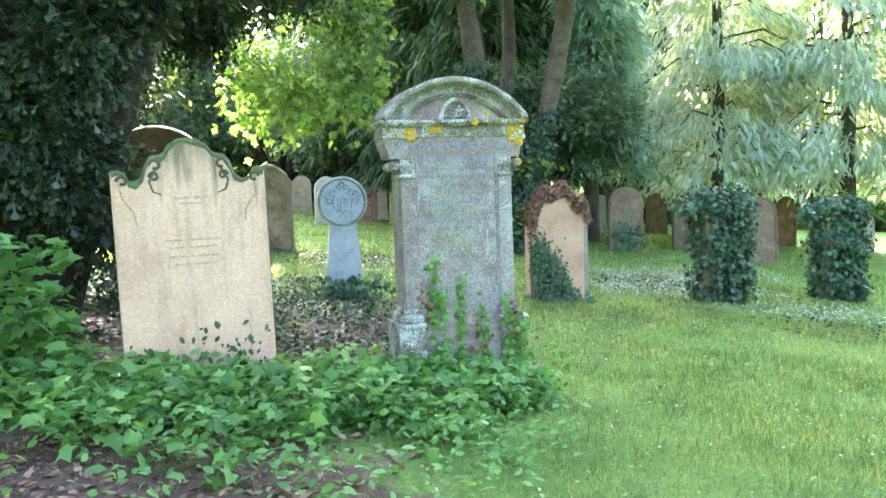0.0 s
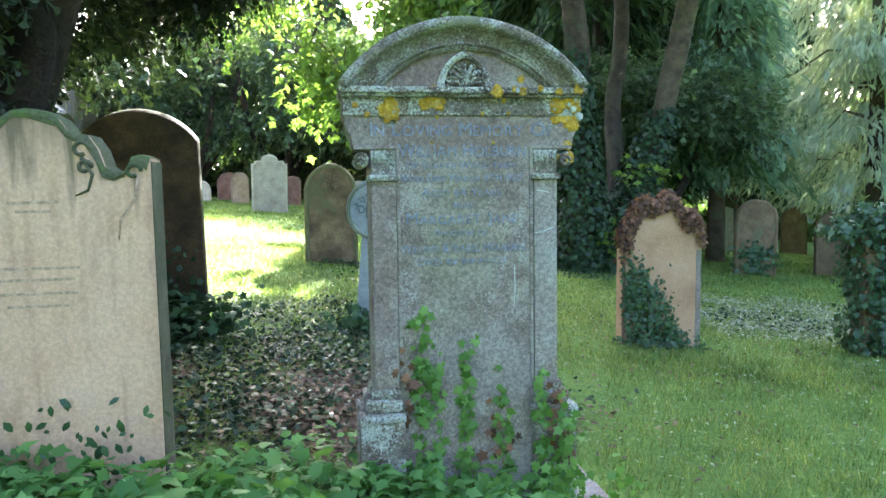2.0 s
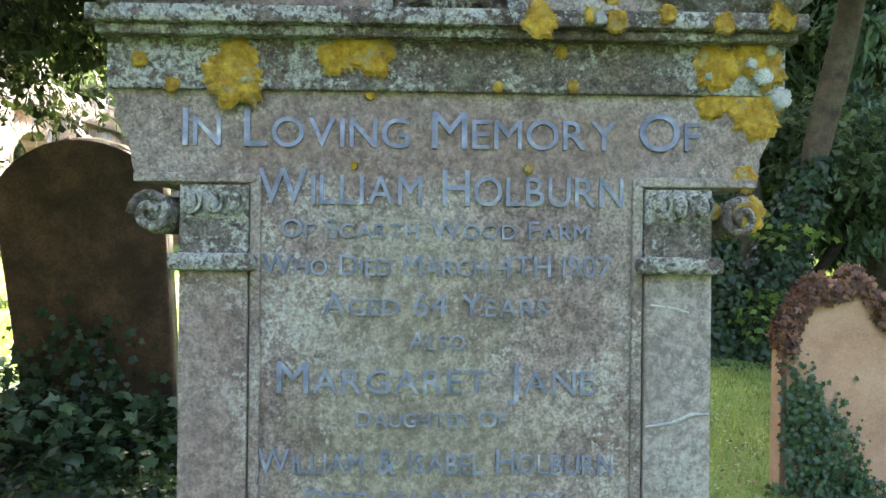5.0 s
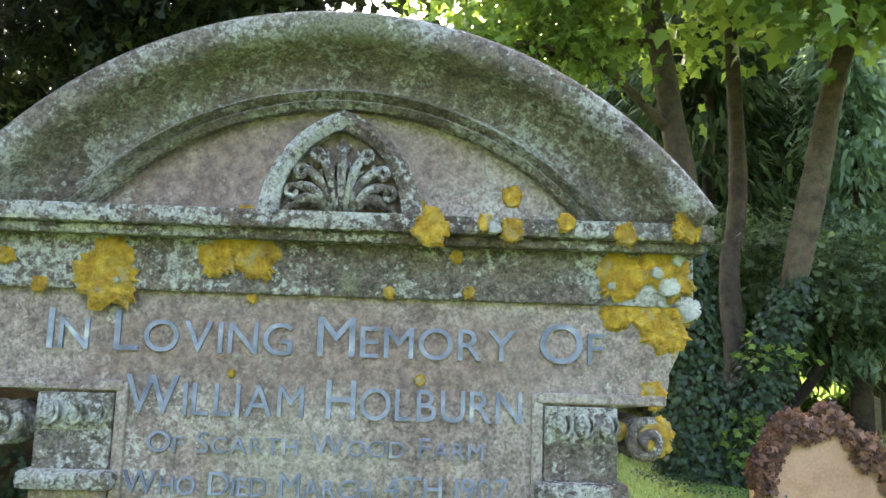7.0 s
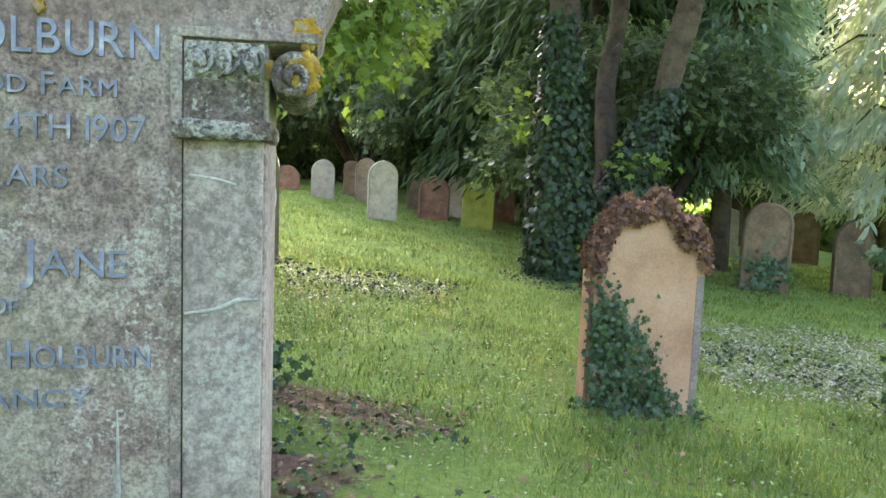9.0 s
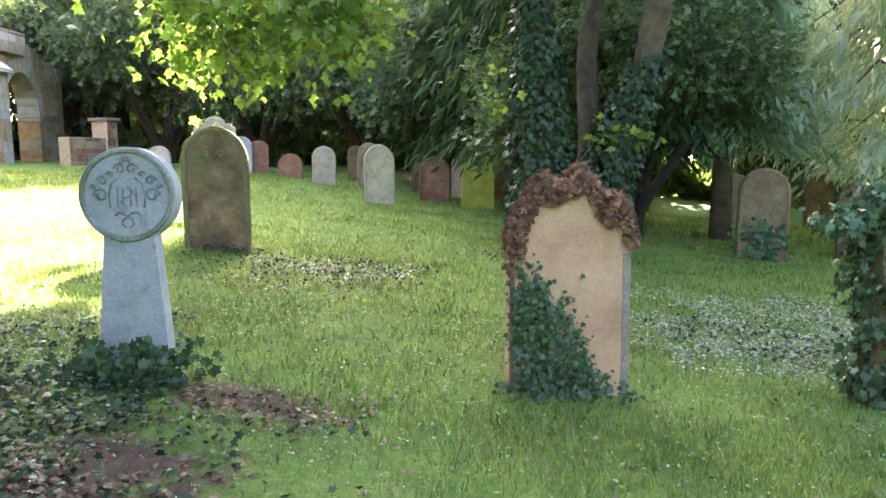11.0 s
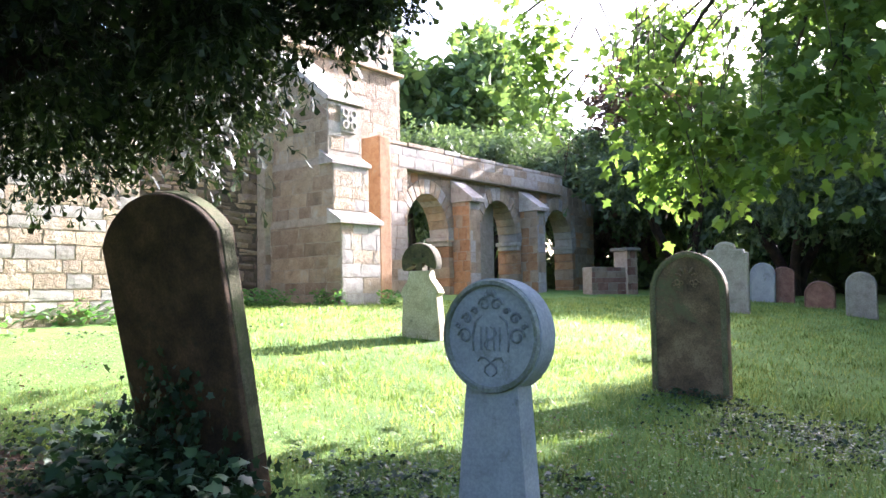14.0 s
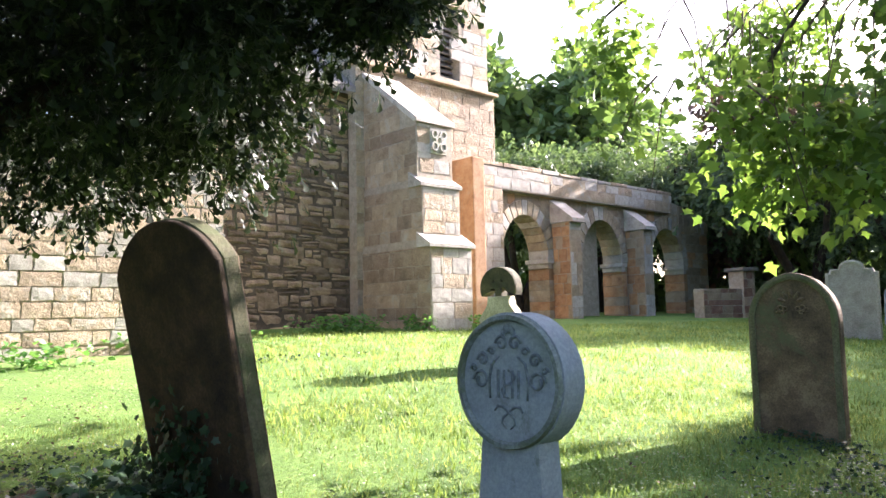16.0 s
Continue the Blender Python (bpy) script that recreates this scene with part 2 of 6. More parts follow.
L_WOOD = leaf_mat("woodland leaves", (0.06, 0.11, 0.04), (0.18, 0.27, 0.10), 0.36)
L_COPPER = leaf_mat("copper-brown leaves", (0.06, 0.04, 0.03), (0.16, 0.10, 0.07), 0.3)
L_IVY = leaf_mat("ivy leaves", (0.02, 0.055, 0.025), (0.07, 0.14, 0.055), 0.2, 0.42, 0.4)
# darker copy of the ivy, with the shade under trees put into its colour
L_SHADED_IVY = leaf_mat("shade-darkened ivy leaves", (0.012, 0.032, 0.014), (0.038, 0.08, 0.03), 0.15, 0.45, 0.3)
L_HERB = leaf_mat("fresh green weed leaves", (0.07, 0.18, 0.045), (0.20, 0.38, 0.11), 0.45)
L_BRIGHT_IVY = leaf_mat("young ivy leaves", (0.07, 0.17, 0.03), (0.20, 0.36, 0.09), 0.4)
L_DEAD = leaf_mat("dead brown leaves", (0.04, 0.018, 0.010), (0.26, 0.125, 0.065), 0.12, 0.6)
L_LITTER = leaf_mat("leaf litter", (0.05, 0.03, 0.018), (0.27, 0.18, 0.11), 0.1, 0.6)
L_GRASS = leaf_mat("lawn grass", (0.085, 0.145, 0.033), (0.275, 0.345, 0.125), 0.6, 0.5, 0.35, True)
# pale tone covers both dry leaves and glints on glossy ivy
L_COVER = leaf_mat("pale dry leaves and painted ivy glints", (0.13, 0.17, 0.10), (0.50, 0.52, 0.45), 0.25, 0.45)
L_CLOVER = leaf_mat("pale clover and daisies", (0.14, 0.23, 0.08), (0.36, 0.42, 0.26), 0.3)

BARK = stone_mat("tree bark", (0.03, 0.022, 0.014), (0.075, 0.053, 0.034), (0.14, 0.10, 0.066), (0.07, 0.08, 0.035), 0.56, 6, relief=1.0)
# yew bark colour is lowered to give the shaded trunk's black silhouette
YEW_BARK = stone_mat("near-black red-brown yew bark", (0.010, 0.007, 0.005), (0.03, 0.02, 0.013), (0.085, 0.056, 0.036), (0.02, 0.022, 0.012), 0.6, 5, relief=1.0)

# lawn with bare soil under the yew and along the stones
GROUND, _nt, _b = node_mat("lawn and bare soil")
_tc = _nt.nodes.new("ShaderNodeTexCoord").outputs["Object"]
_g = ramp(_nt, noise_out(_nt, 1.1, 8, 0.7, _tc), [(0.3, (0.075, 0.16, 0.022)), (0.5, (0.12, 0.23, 0.035)), (0.7, (0.19, 0.30, 0.06))])
_g = mixc(_nt, 1.0, _g, ramp(_nt, noise_out(_nt, 25, 6, 0.8, _tc), [(0.3, (0.45, 0.5, 0.4)), (0.65, (1.25, 1.2, 1.1))]), "MULTIPLY")
_soil = ramp(_nt, noise_out(_nt, 14, 8, 0.75, _tc), [(0.3, (0.04, 0.024, 0.016)), (0.55, (0.125, 0.073, 0.05)), (0.75, (0.27, 0.185, 0.14))])
_sep = _nt.nodes.new("ShaderNodeSeparateXYZ")
_nt.links.new(_tc, _sep.inputs[0])


def soil_spot(cx, cy, rx, ry):
    dx = maths(_nt, "DIVIDE", maths(_nt, "SUBTRACT", _sep.outputs[0], cx), rx)
    dy = maths(_nt, "DIVIDE", maths(_nt, "SUBTRACT", _sep.outputs[1], cy), ry)
    d = maths(_nt, "SQRT", maths(_nt, "ADD", maths(_nt, "MULTIPLY", dx, dx), maths(_nt, "MULTIPLY", dy, dy)))
    return maths(_nt, "SUBTRACT", 1.0, d)


_mask = soil_spot(-1.9, 2.3, 2.3, 1.5)
for _s in ((-0.8, 6.0, 0.9, 1.6), (-3.5, 5.3, 1.9, 1.6), (-0.75, 8.0, 0.6, 0.3), (0.3, 6.1, 0.26, 0.15)):
    _mask = maths(_nt, "MAXIMUM", _mask, soil_spot(*_s))
_mask = maths(_nt, "ADD", _mask, maths(_nt, "MULTIPLY", maths(_nt, "SUBTRACT", noise_out(_nt, 3.5, 8, 0.7, _tc), 0.5), 2.1))
_nt.links.new(mixc(_nt, ramp(_nt, _mask, [(0.12, (0, 0, 0)), (0.38, (1, 1, 1))]), _g, _soil), _b.inputs["Base Color"])
_b.inputs["Roughness"].default_value = 0.95
bump(_nt, _b, noise_out(_nt, 40, 8, 0.8, _tc), 0.9, 0.03)


# ---- mesh helpers ----
rng = np.random.default_rng(7)


def gz(x, y):
    """Height of the ground, which rises towards the church."""
    x = np.asarray(x)
    bank = np.clip((-x - 4.0) / 3.5, 0, 1)
    return 0.02 - 1.6 * np.tanh(0.1 * x / 1.6) + 0.22 * bank * bank * (3 - 2 * bank)


def fast_mesh(name, verts, faces, smooth=False):
    verts, faces = np.asarray(verts, dtype=np.float32), np.asarray(faces, dtype=np.int32)
    me = bpy.data.meshes.new(name)
    n, k = faces.shape
    me.vertices.add(len(verts))
    me.vertices.foreach_set("co", verts.ravel())
    me.loops.add(n * k)
    me.loops.foreach_set("vertex_index", faces.ravel())
    me.polygons.add(n)
    me.polygons.foreach_set("loop_start", np.arange(0, n * k, k, dtype=np.int32))
    me.polygons.foreach_set("loop_total", np.full(n, k, dtype=np.int32))
    if smooth:
        me.polygons.foreach_set("use_smooth", np.ones(n, dtype=bool))
    me.update(calc_edges=True)
    me.validate()
    return me


def thing(name, label, category, m=None, group="", kind=""):
    ob = tagged(new(name), label, category, group, kind)
    ob.empty_display_size = 0.1
    if m is not None:
        ob.matrix_world = m
    return ob


def part(name, bm, material, parent, label="", smooth=False):
    """One mesh under a thing or a part; bm is a bmesh or a mesh."""
    if isinstance(bm, bmesh.types.BMesh):
        me = bpy.data.meshes.new(name)
        bmesh.ops.recalc_face_normals(bm, faces=bm.faces[:])
        bm.to_mesh(me)
        bm.free()
        if smooth:
            me.polygons.foreach_set("use_smooth", np.ones(len(me.polygons), dtype=bool))
    else:
        me = bm
    if not me.materials:
        me.materials.append(material)
    ob = new(name, me)
    ob.parent = parent
    return tagged(ob, label)


def solo(name, bm, material, label, category, group="", kind="", smooth=False):
    return tagged(part(name, bm, material, None, "", smooth), label, category, group, kind)


def box(x0, x1, y0, y1, z0, z1, bev=0.0, into=None):
    bm = bmesh.new()
    bmesh.ops.create_cube(bm, size=1.0, matrix=Matrix.LocRotScale(((x0 + x1) / 2, (y0 + y1) / 2, (z0 + z1) / 2), None, (x1 - x0, y1 - y0, z1 - z0)))
    if bev:
        bmesh.ops.bevel(bm, geom=bm.edges[:], offset=bev, segments=2, affect="EDGES", profile=0.6)
    if into is not None:
        me = bpy.data.meshes.new("tmp")
        bm.to_mesh(me)
        bm.free()
        into.from_mesh(me)
        bpy.data.meshes.remove(me)
        return into
    return bm


def slab(outline, y0, y1, bev=0.01, into=None):
    """A slab with the given (x, z) outline between the depths y0 (front) and y1, its edges worn round."""
    bm = bmesh.new()
    front = bm.faces.new([bm.verts.new((x, y0, z)) for x, z in outline])
    ext = bmesh.ops.extrude_face_region(bm, geom=[front])
    bmesh.ops.translate(bm, vec=(0, y1 - y0, 0), verts=[v for v in ext["geom"] if isinstance(v, bmesh.types.BMVert)])
    bm.faces.ensure_lookup_table()
    if bev:
        rim = [e for e in bm.edges if abs(e.verts[0].co.y - e.verts[1].co.y) < 1e-5]
        bmesh.ops.bevel(bm, geom=rim, offset=bev, segments=2, affect="EDGES", profile=0.55, clamp_overlap=True)
    if into is not None:
        me = bpy.data.meshes.new("tmp")
        bm.to_mesh(me)
        bm.free()
        into.from_mesh(me)
        bpy.data.meshes.remove(me)
        return into
    return bm


def arc_sweep(profile, zc, half, cx=0.0, steps=40, a0=None):
    """A moulding: the (radius, depth) profile swung round (cx, zc) by half degrees to both sides of the top."""
    n = len(profile)
    ang = np.linspace(-radians(half), radians(half), steps) if a0 is None else np.linspace(radians(a0), radians(half), steps)
    v = [(cx + r * math.sin(a), y, zc + r * math.cos(a)) for a in ang for r, y in profile]
    f = [(i * n + j, i * n + (j + 1) % n, (i + 1) * n + (j + 1) % n, (i + 1) * n + j) for i in range(steps - 1) for j in range(n)]
    bm = bmesh.new()
    vs = [bm.verts.new(p) for p in v]
    for q in f:
        bm.faces.new([vs[k] for k in q])
    bm.faces.new(vs[:n])
    bm.faces.new(vs[-n:])
    return bm


def arch_outline(w, h, kind, base=0.0, n=18):
    """(x, z) outline of a headstone, anticlockwise from the lower left corner."""
    a = w / 2
    pts = [(-a, base), (a, base)]
    if kind == "round":
        pts += [(a * math.cos(t), h - a + a * math.sin(t)) for t in np.linspace(0, math.pi, n)]
    elif kind == "segment":
        rise = 0.55 * a
        r = (a * a + rise * rise) / (2 * rise)
        t0 = math.asin(a / r)
        pts += [(r * math.sin(t), h - r + r * math.cos(t)) for t in np.linspace(t0, -t0, n)]
    elif kind in ("gothic", "ogive"):
        r = (1.45 if kind == "gothic" else 1.12) * a
        t1 = math.acos((r - a) / r)
        rise = r * math.sin(t1)
        right = [(a - r + r * math.cos(t), h - rise + r * math.sin(t)) for t in np.linspace(0, t1, n // 2)]
        pts += right + [(-x, z) for x, z in reversed(right[:-1])]
    elif kind == "peak":
        pts += [(a, h - 0.38 * a), (a * 0.9, h - 0.34 * a), (0, h), (-a * 0.9, h - 0.34 * a), (-a, h - 0.38 * a)]
    elif kind == "shoulder":
        s = h - 0.36 * a
        cap = [(0.46 * a * math.cos(t), h - 0.3 * a + 0.3 * a * math.sin(t)) for t in np.linspace(0, math.pi, n)]
        pts += [(a, s - 0.16 * a), (a * 0.86, s - 0.16 * a), (a * 0.8, s), (0.5 * a, s)] + cap + [(-0.5 * a, s), (-a * 0.8, s), (-a * 0.86, s - 0.16 * a), (-a, s - 0.16 * a)]
    return pts


def strip_ring(outer, inner, y0, y1):
    """A raised border between two outlines with as many points each, open at the foot."""
    bm = bmesh.new()
    rows = []
    for (ox, oz), (ix, iz) in zip(outer, inner):
        mx, mz = (ox + ix) / 2, (oz + iz) / 2
        rows.append([bm.verts.new(p) for p in ((ox, y1, oz), (ox, y0 + 0.25 * (y1 - y0), oz), (mx, y0, mz), (ix, y0 + 0.25 * (y1 - y0), iz), (ix, y1, iz))])
    for r0, r1 in zip(rows, rows[1:]):
        for k in range(4):
            bm.faces.new((r0[k], r1[k], r1[k + 1], r0[k + 1]))
    return bm


def tube(points, radii, segs=10, wobble=0.0, into=None):
    """A tapering trunk, limb or stem along points."""
    bm = into if into is not None else bmesh.new()
    rings = []
    pts = [Vector(p) for p in points]
    for i, (p, r) in enumerate(zip(pts, radii)):
        d = (pts[min(i + 1, len(pts) - 1)] - pts[max(i - 1, 0)]).normalized()
        s = d.cross(Vector((0.3, 0.9, 0.2))).normalized()
        t = d.cross(s)
        ring = []
        for k in range(segs):
            a = 2 * math.pi * k / segs
            rr = r * (1 + wobble * (noise.noise(p * 0.9 + Vector((math.cos(a), math.sin(a), 0)) * 1.3) + 0.5 * math.sin(3 * a + i * 0.3)))
            ring.append(bm.verts.new(p + (s * math.cos(a) + t * math.sin(a)) * rr))
        rings.append(ring)
    for r0, r1 in zip(rings, rings[1:]):
        for k in range(segs):
            bm.faces.new((r0[k], r0[(k + 1) % segs], r1[(k + 1) % segs], r1[k]))
    bm.faces.new(rings[0])
    bm.faces.new(rings[-1])
    return bm


def smooth_path(points, n):
    """More points along a bent line, by Catmull-Rom."""
    p = [Vector(q) for q in points]
    p = [2 * p[0] - p[1]] + p + [2 * p[-1] - p[-2]]
    out = []
    for i in range(1, len(p) - 2):
        for k in range(n):
            t = k / n
            out.append(0.5 * ((2 * p[i]) + (p[i + 1] - p[i - 1]) * t + (2 * p[i - 1] - 5 * p[i] + 4 * p[i + 1] - p[i + 2]) * t * t + (3 * p[i] - p[i - 1] - 3 * p[i + 1] + p[i + 2]) * t ** 3))
    return out + [p[-2]]


# leaf shapes: (across, along, bend), triangles
MAPLE_V = [(0, 0, 0), (0.30, 0.06, -.03), (0.22, 0.24, 0), (0.56, 0.42, -.08), (0.26, 0.56, 0), (0, 1.0, -.10), (-0.26, 0.56, 0), (-0.56, 0.42, -.08), (-0.22, 0.24, 0), (-0.30, 0.06, -.03)]
MAPLE_F = [(0, 1, 2), (0, 2, 4), (2, 3, 4), (0, 4, 6), (4, 5, 6), (0, 6, 8), (6, 7, 8), (0, 8, 9)]
OVAL_V = [(0, 0, 0), (0.26, 0.35, 0.05), (0.2, 0.7, 0.03), (0, 1, -0.06), (-0.2, 0.7, 0.03), (-0.26, 0.35, 0.05)]
OVAL_F = [(0, 1, 5), (1, 2, 5), (2, 4, 5), (2, 3, 4)]
IVY_V = [(0, 0.1, 0), (0.34, 0, 0), (0.30, 0.28, 0.02), (0.50, 0.50, -.04), (0.20, 0.60, 0.02), (0, 1.0, -.06), (-0.20, 0.60, 0.02), (-0.50, 0.50, -.04), (-0.30, 0.28, 0.02), (-0.34, 0, 0)]
IVY_F = [(0, 1, 2), (0, 2, 4), (2, 3, 4), (0, 4, 6), (4, 5, 6), (0, 6, 8), (6, 7, 8), (0, 8, 9)]
SPRAY_V = [(0, 0, 0), (0.11, 0.3, 0.03), (0.09, 0.7, 0.0), (0, 1, -0.12), (-0.09, 0.7, 0.0), (-0.11, 0.3, 0.03)]
SPRAY_F = [(0, 1, 5), (1, 2, 4), (1, 4, 5), (2, 3, 4)]
TWIG_V = [(0, 0, 0), (0.05, 0.5, 0), (0, 1, -0.1), (-0.05, 0.5, 0), (0.0, 0.25, 0), (0.30, 0.62, -.03), (0.22, 0.40, 0), (-0.22, 0.40, 0), (-0.30, 0.62, -.03), (0, 0.55, 0), (0.2, 0.88, -.05), (-0.2, 0.88, -.05)]
TWIG_F = [(0, 1, 3), (1, 2, 3), (4, 6, 5), (4, 8, 7), (9, 10, 2), (9, 2, 11)]
LEAVES = {"maple": (MAPLE_V, MAPLE_F), "oval": (OVAL_V, OVAL_F), "ivy": (IVY_V, IVY_F), "spray": (SPRAY_V, SPRAY_F), "twig": (TWIG_V, TWIG_F)}


def unit(a):
    return a / np.maximum(np.linalg.norm(a, axis=1, keepdims=True), 1e-6)


def leaf_mesh(name, shape, pos, along, up, size):
    """One mesh of leaves: at pos, pointing along, facing up (arrays), with the sizes given."""
    tv, tf = (np.array(a, dtype=float) for a in LEAVES[shape])
    tf = tf.astype(int)
    along = unit(along)
    side = unit(np.cross(along, up))
    nor = np.cross(side, along)
    s = np.asarray(size)[:, None, None]
    v = pos[:, None, :] + s * (side[:, None, :] * tv[None, :, 0:1] + along[:, None, :] * tv[None, :, 1:2] + nor[:, None, :] * tv[None, :, 2:3])
    f = tf[None] + (np.arange(len(pos)) * len(tv))[:, None, None]
    return fast_mesh(name, v.reshape(-1, 3), f.reshape(-1, 3))


def cloud(blobs, n, clump=0.22, per=30, shell=0.45):
    """n points in clumps within ellipsoids (x, y, z, rx, ry, rz), thicker towards the skin, with the way outwards."""
    b = np.array(blobs, dtype=float)
    vol = (b[:, 3] * b[:, 4] * b[:, 5]) ** 0.75
    k = max(n // per, 1)
    which = rng.choice(len(b), k, p=vol / vol.sum())
    d = unit(rng.normal(size=(k, 3)))
    r = rng.random(k) ** shell
    c = b[which, :3] + d * r[:, None] * b[which, 3:]
    idx = rng.integers(0, k, n)
    p = c[idx] + rng.normal(size=(n, 3)) * clump * (0.6 + 0.8 * rng.random(n))[:, None]
    return p, unit(d[idx] + 0.001)


def foliage(name, shape, blobs, n, size, material, parent, clump=0.22, per=30, droop=0.5, shell=0.45, spread=0.8, label=""):
    p, out = cloud(blobs, n, clump, per, shell)
    along = out + rng.normal(size=(n, 3)) * spread + np.array((0, 0, -droop))
    upv = np.array((0, 0, 1.0)) + rng.normal(size=(n, 3)) * 0.6
    me = leaf_mesh(name, shape, p, along, upv, size * (0.6 + 0.8 * rng.random(n)))
    return part(name, me, material, parent, label)


# ---- ground ----
def axis(lo, hi, step, far):
    mid = np.arange(lo, hi + step / 2, step)
    tail = [hi]
    while tail[-1] < far:
        tail.append(tail[-1] + max(step, (tail[-1] - hi) * 0.45 + step))
    head = [lo]
    while head[-1] > -far:
        head.append(head[-1] - max(step, (lo - head[-1]) * 0.45 + step))
    return np.array(head[:0:-1] + list(mid) + tail[1:])


gx, gy = axis(-18, 14, 0.22, 900), axis(-5, 34, 0.22, 900)
GX, GY = np.meshgrid(gx, gy)
bumps = np.array([noise.noise(Vector((x * 0.8, y * 0.8, 0))) * 0.025 + noise.noise(Vector((x * 2.7, y * 2.7, 3))) * 0.012 for x, y in zip(GX.ravel(), GY.ravel())])
verts = np.stack([GX.ravel(), GY.ravel(), gz(GX.ravel(), GY.ravel()) + bumps], 1)
nx, ny = len(gx), len(gy)
ii, jj = np.meshgrid(np.arange(nx - 1), np.arange(ny - 1))
q = (jj * nx + ii).ravel()
solo("ground", fast_mesh("ground", verts, np.stack([q, q + 1, q + nx + 1, q + nx], 1), True), GROUND,
     "uneven mown churchyard grass with patches of bare brown soil", "ground", kind="structure")


# ---- the tall memorial ----
def text_line(runs, width, material, parent, x_mid, z0, y, big, small):
    """One line of raised letters, each a part of its own; runs of (characters, is_large); scaled to its width."""
    made, x = [], 0.0
    for chars, large in runs:
        for ch in chars:
            if ch == " ":
                x += small * 0.6
                continue
            cu = bpy.data.curves.new("letters", "FONT")
            cu.body, cu.size, cu.extrude, cu.offset = ch, (big if large else small) / 0.7, 0.002, 0.0
            ob = new("letters", cu)
            me = bpy.data.meshes.new_from_object(ob.evaluated_get(bpy.context.evaluated_depsgraph_get()))
            co = np.array([v.co[:] for v in me.vertices])
            me.transform(Matrix.Translation((x - co[:, 0].min(), 0, 0)))
            x += co[:, 0].max() - co[:, 0].min() + small * 0.17
            made.append(me)
            bpy.data.objects.remove(ob)
            bpy.data.curves.remove(cu)
    m = Matrix.Translation((x_mid - width / 2, y, z0)) @ Matrix.Rotation(radians(90), 4, "X") @ Matrix.Diagonal((width / x, 1, 1, 1))
    for me in made:
        me.transform(m)
        part("letter", me, material, parent)


def small_caps(words):
    runs = []
    for i, w in enumerate(words.split(" ")):
        if i:
            runs.append((" ", False))
        if w[0].isalpha() and len(w) > 1:
            runs += [(w[0], True), (w[1:], False)]
        else:
            runs.append((w, True))
    return runs


MEMORIAL = pose(0.023, 4.69, 0, 0, 0, 22.4) @ Matrix.Diagonal((0.975, 1, 1, 1))
memorial = thing("headstone", "tall lichened sandstone memorial with arched pediment and lead lettering", "headstone", MEMORIAL)
F = -0.11                                               # depth of the inscribed face
flare = [(0.475 + 0.045 * math.sin(t * math.pi / 2) ** 2 + 0.011 * noise.noise(Vector((t * 9, 0.4, 2.0))), 1.60 + 0.15 * t) for t in np.linspace(0, 1, 18)]
side = [(0.41, -0.1), (0.41, 1.595)] + flare + [(0.52, 1.84)]
part("shaft", slab([(-0.41, -0.1)] + side + [(-x, z) for x, z in reversed(side)][:-1], F, 0.11, 0.008), MAIN, memorial)
part("plinth", box(-0.62, 0.62, -0.27, 0.26, -0.15, 0.10, 0.02), MAIN, memorial, "worn sandstone plinth half sunk in ivy")
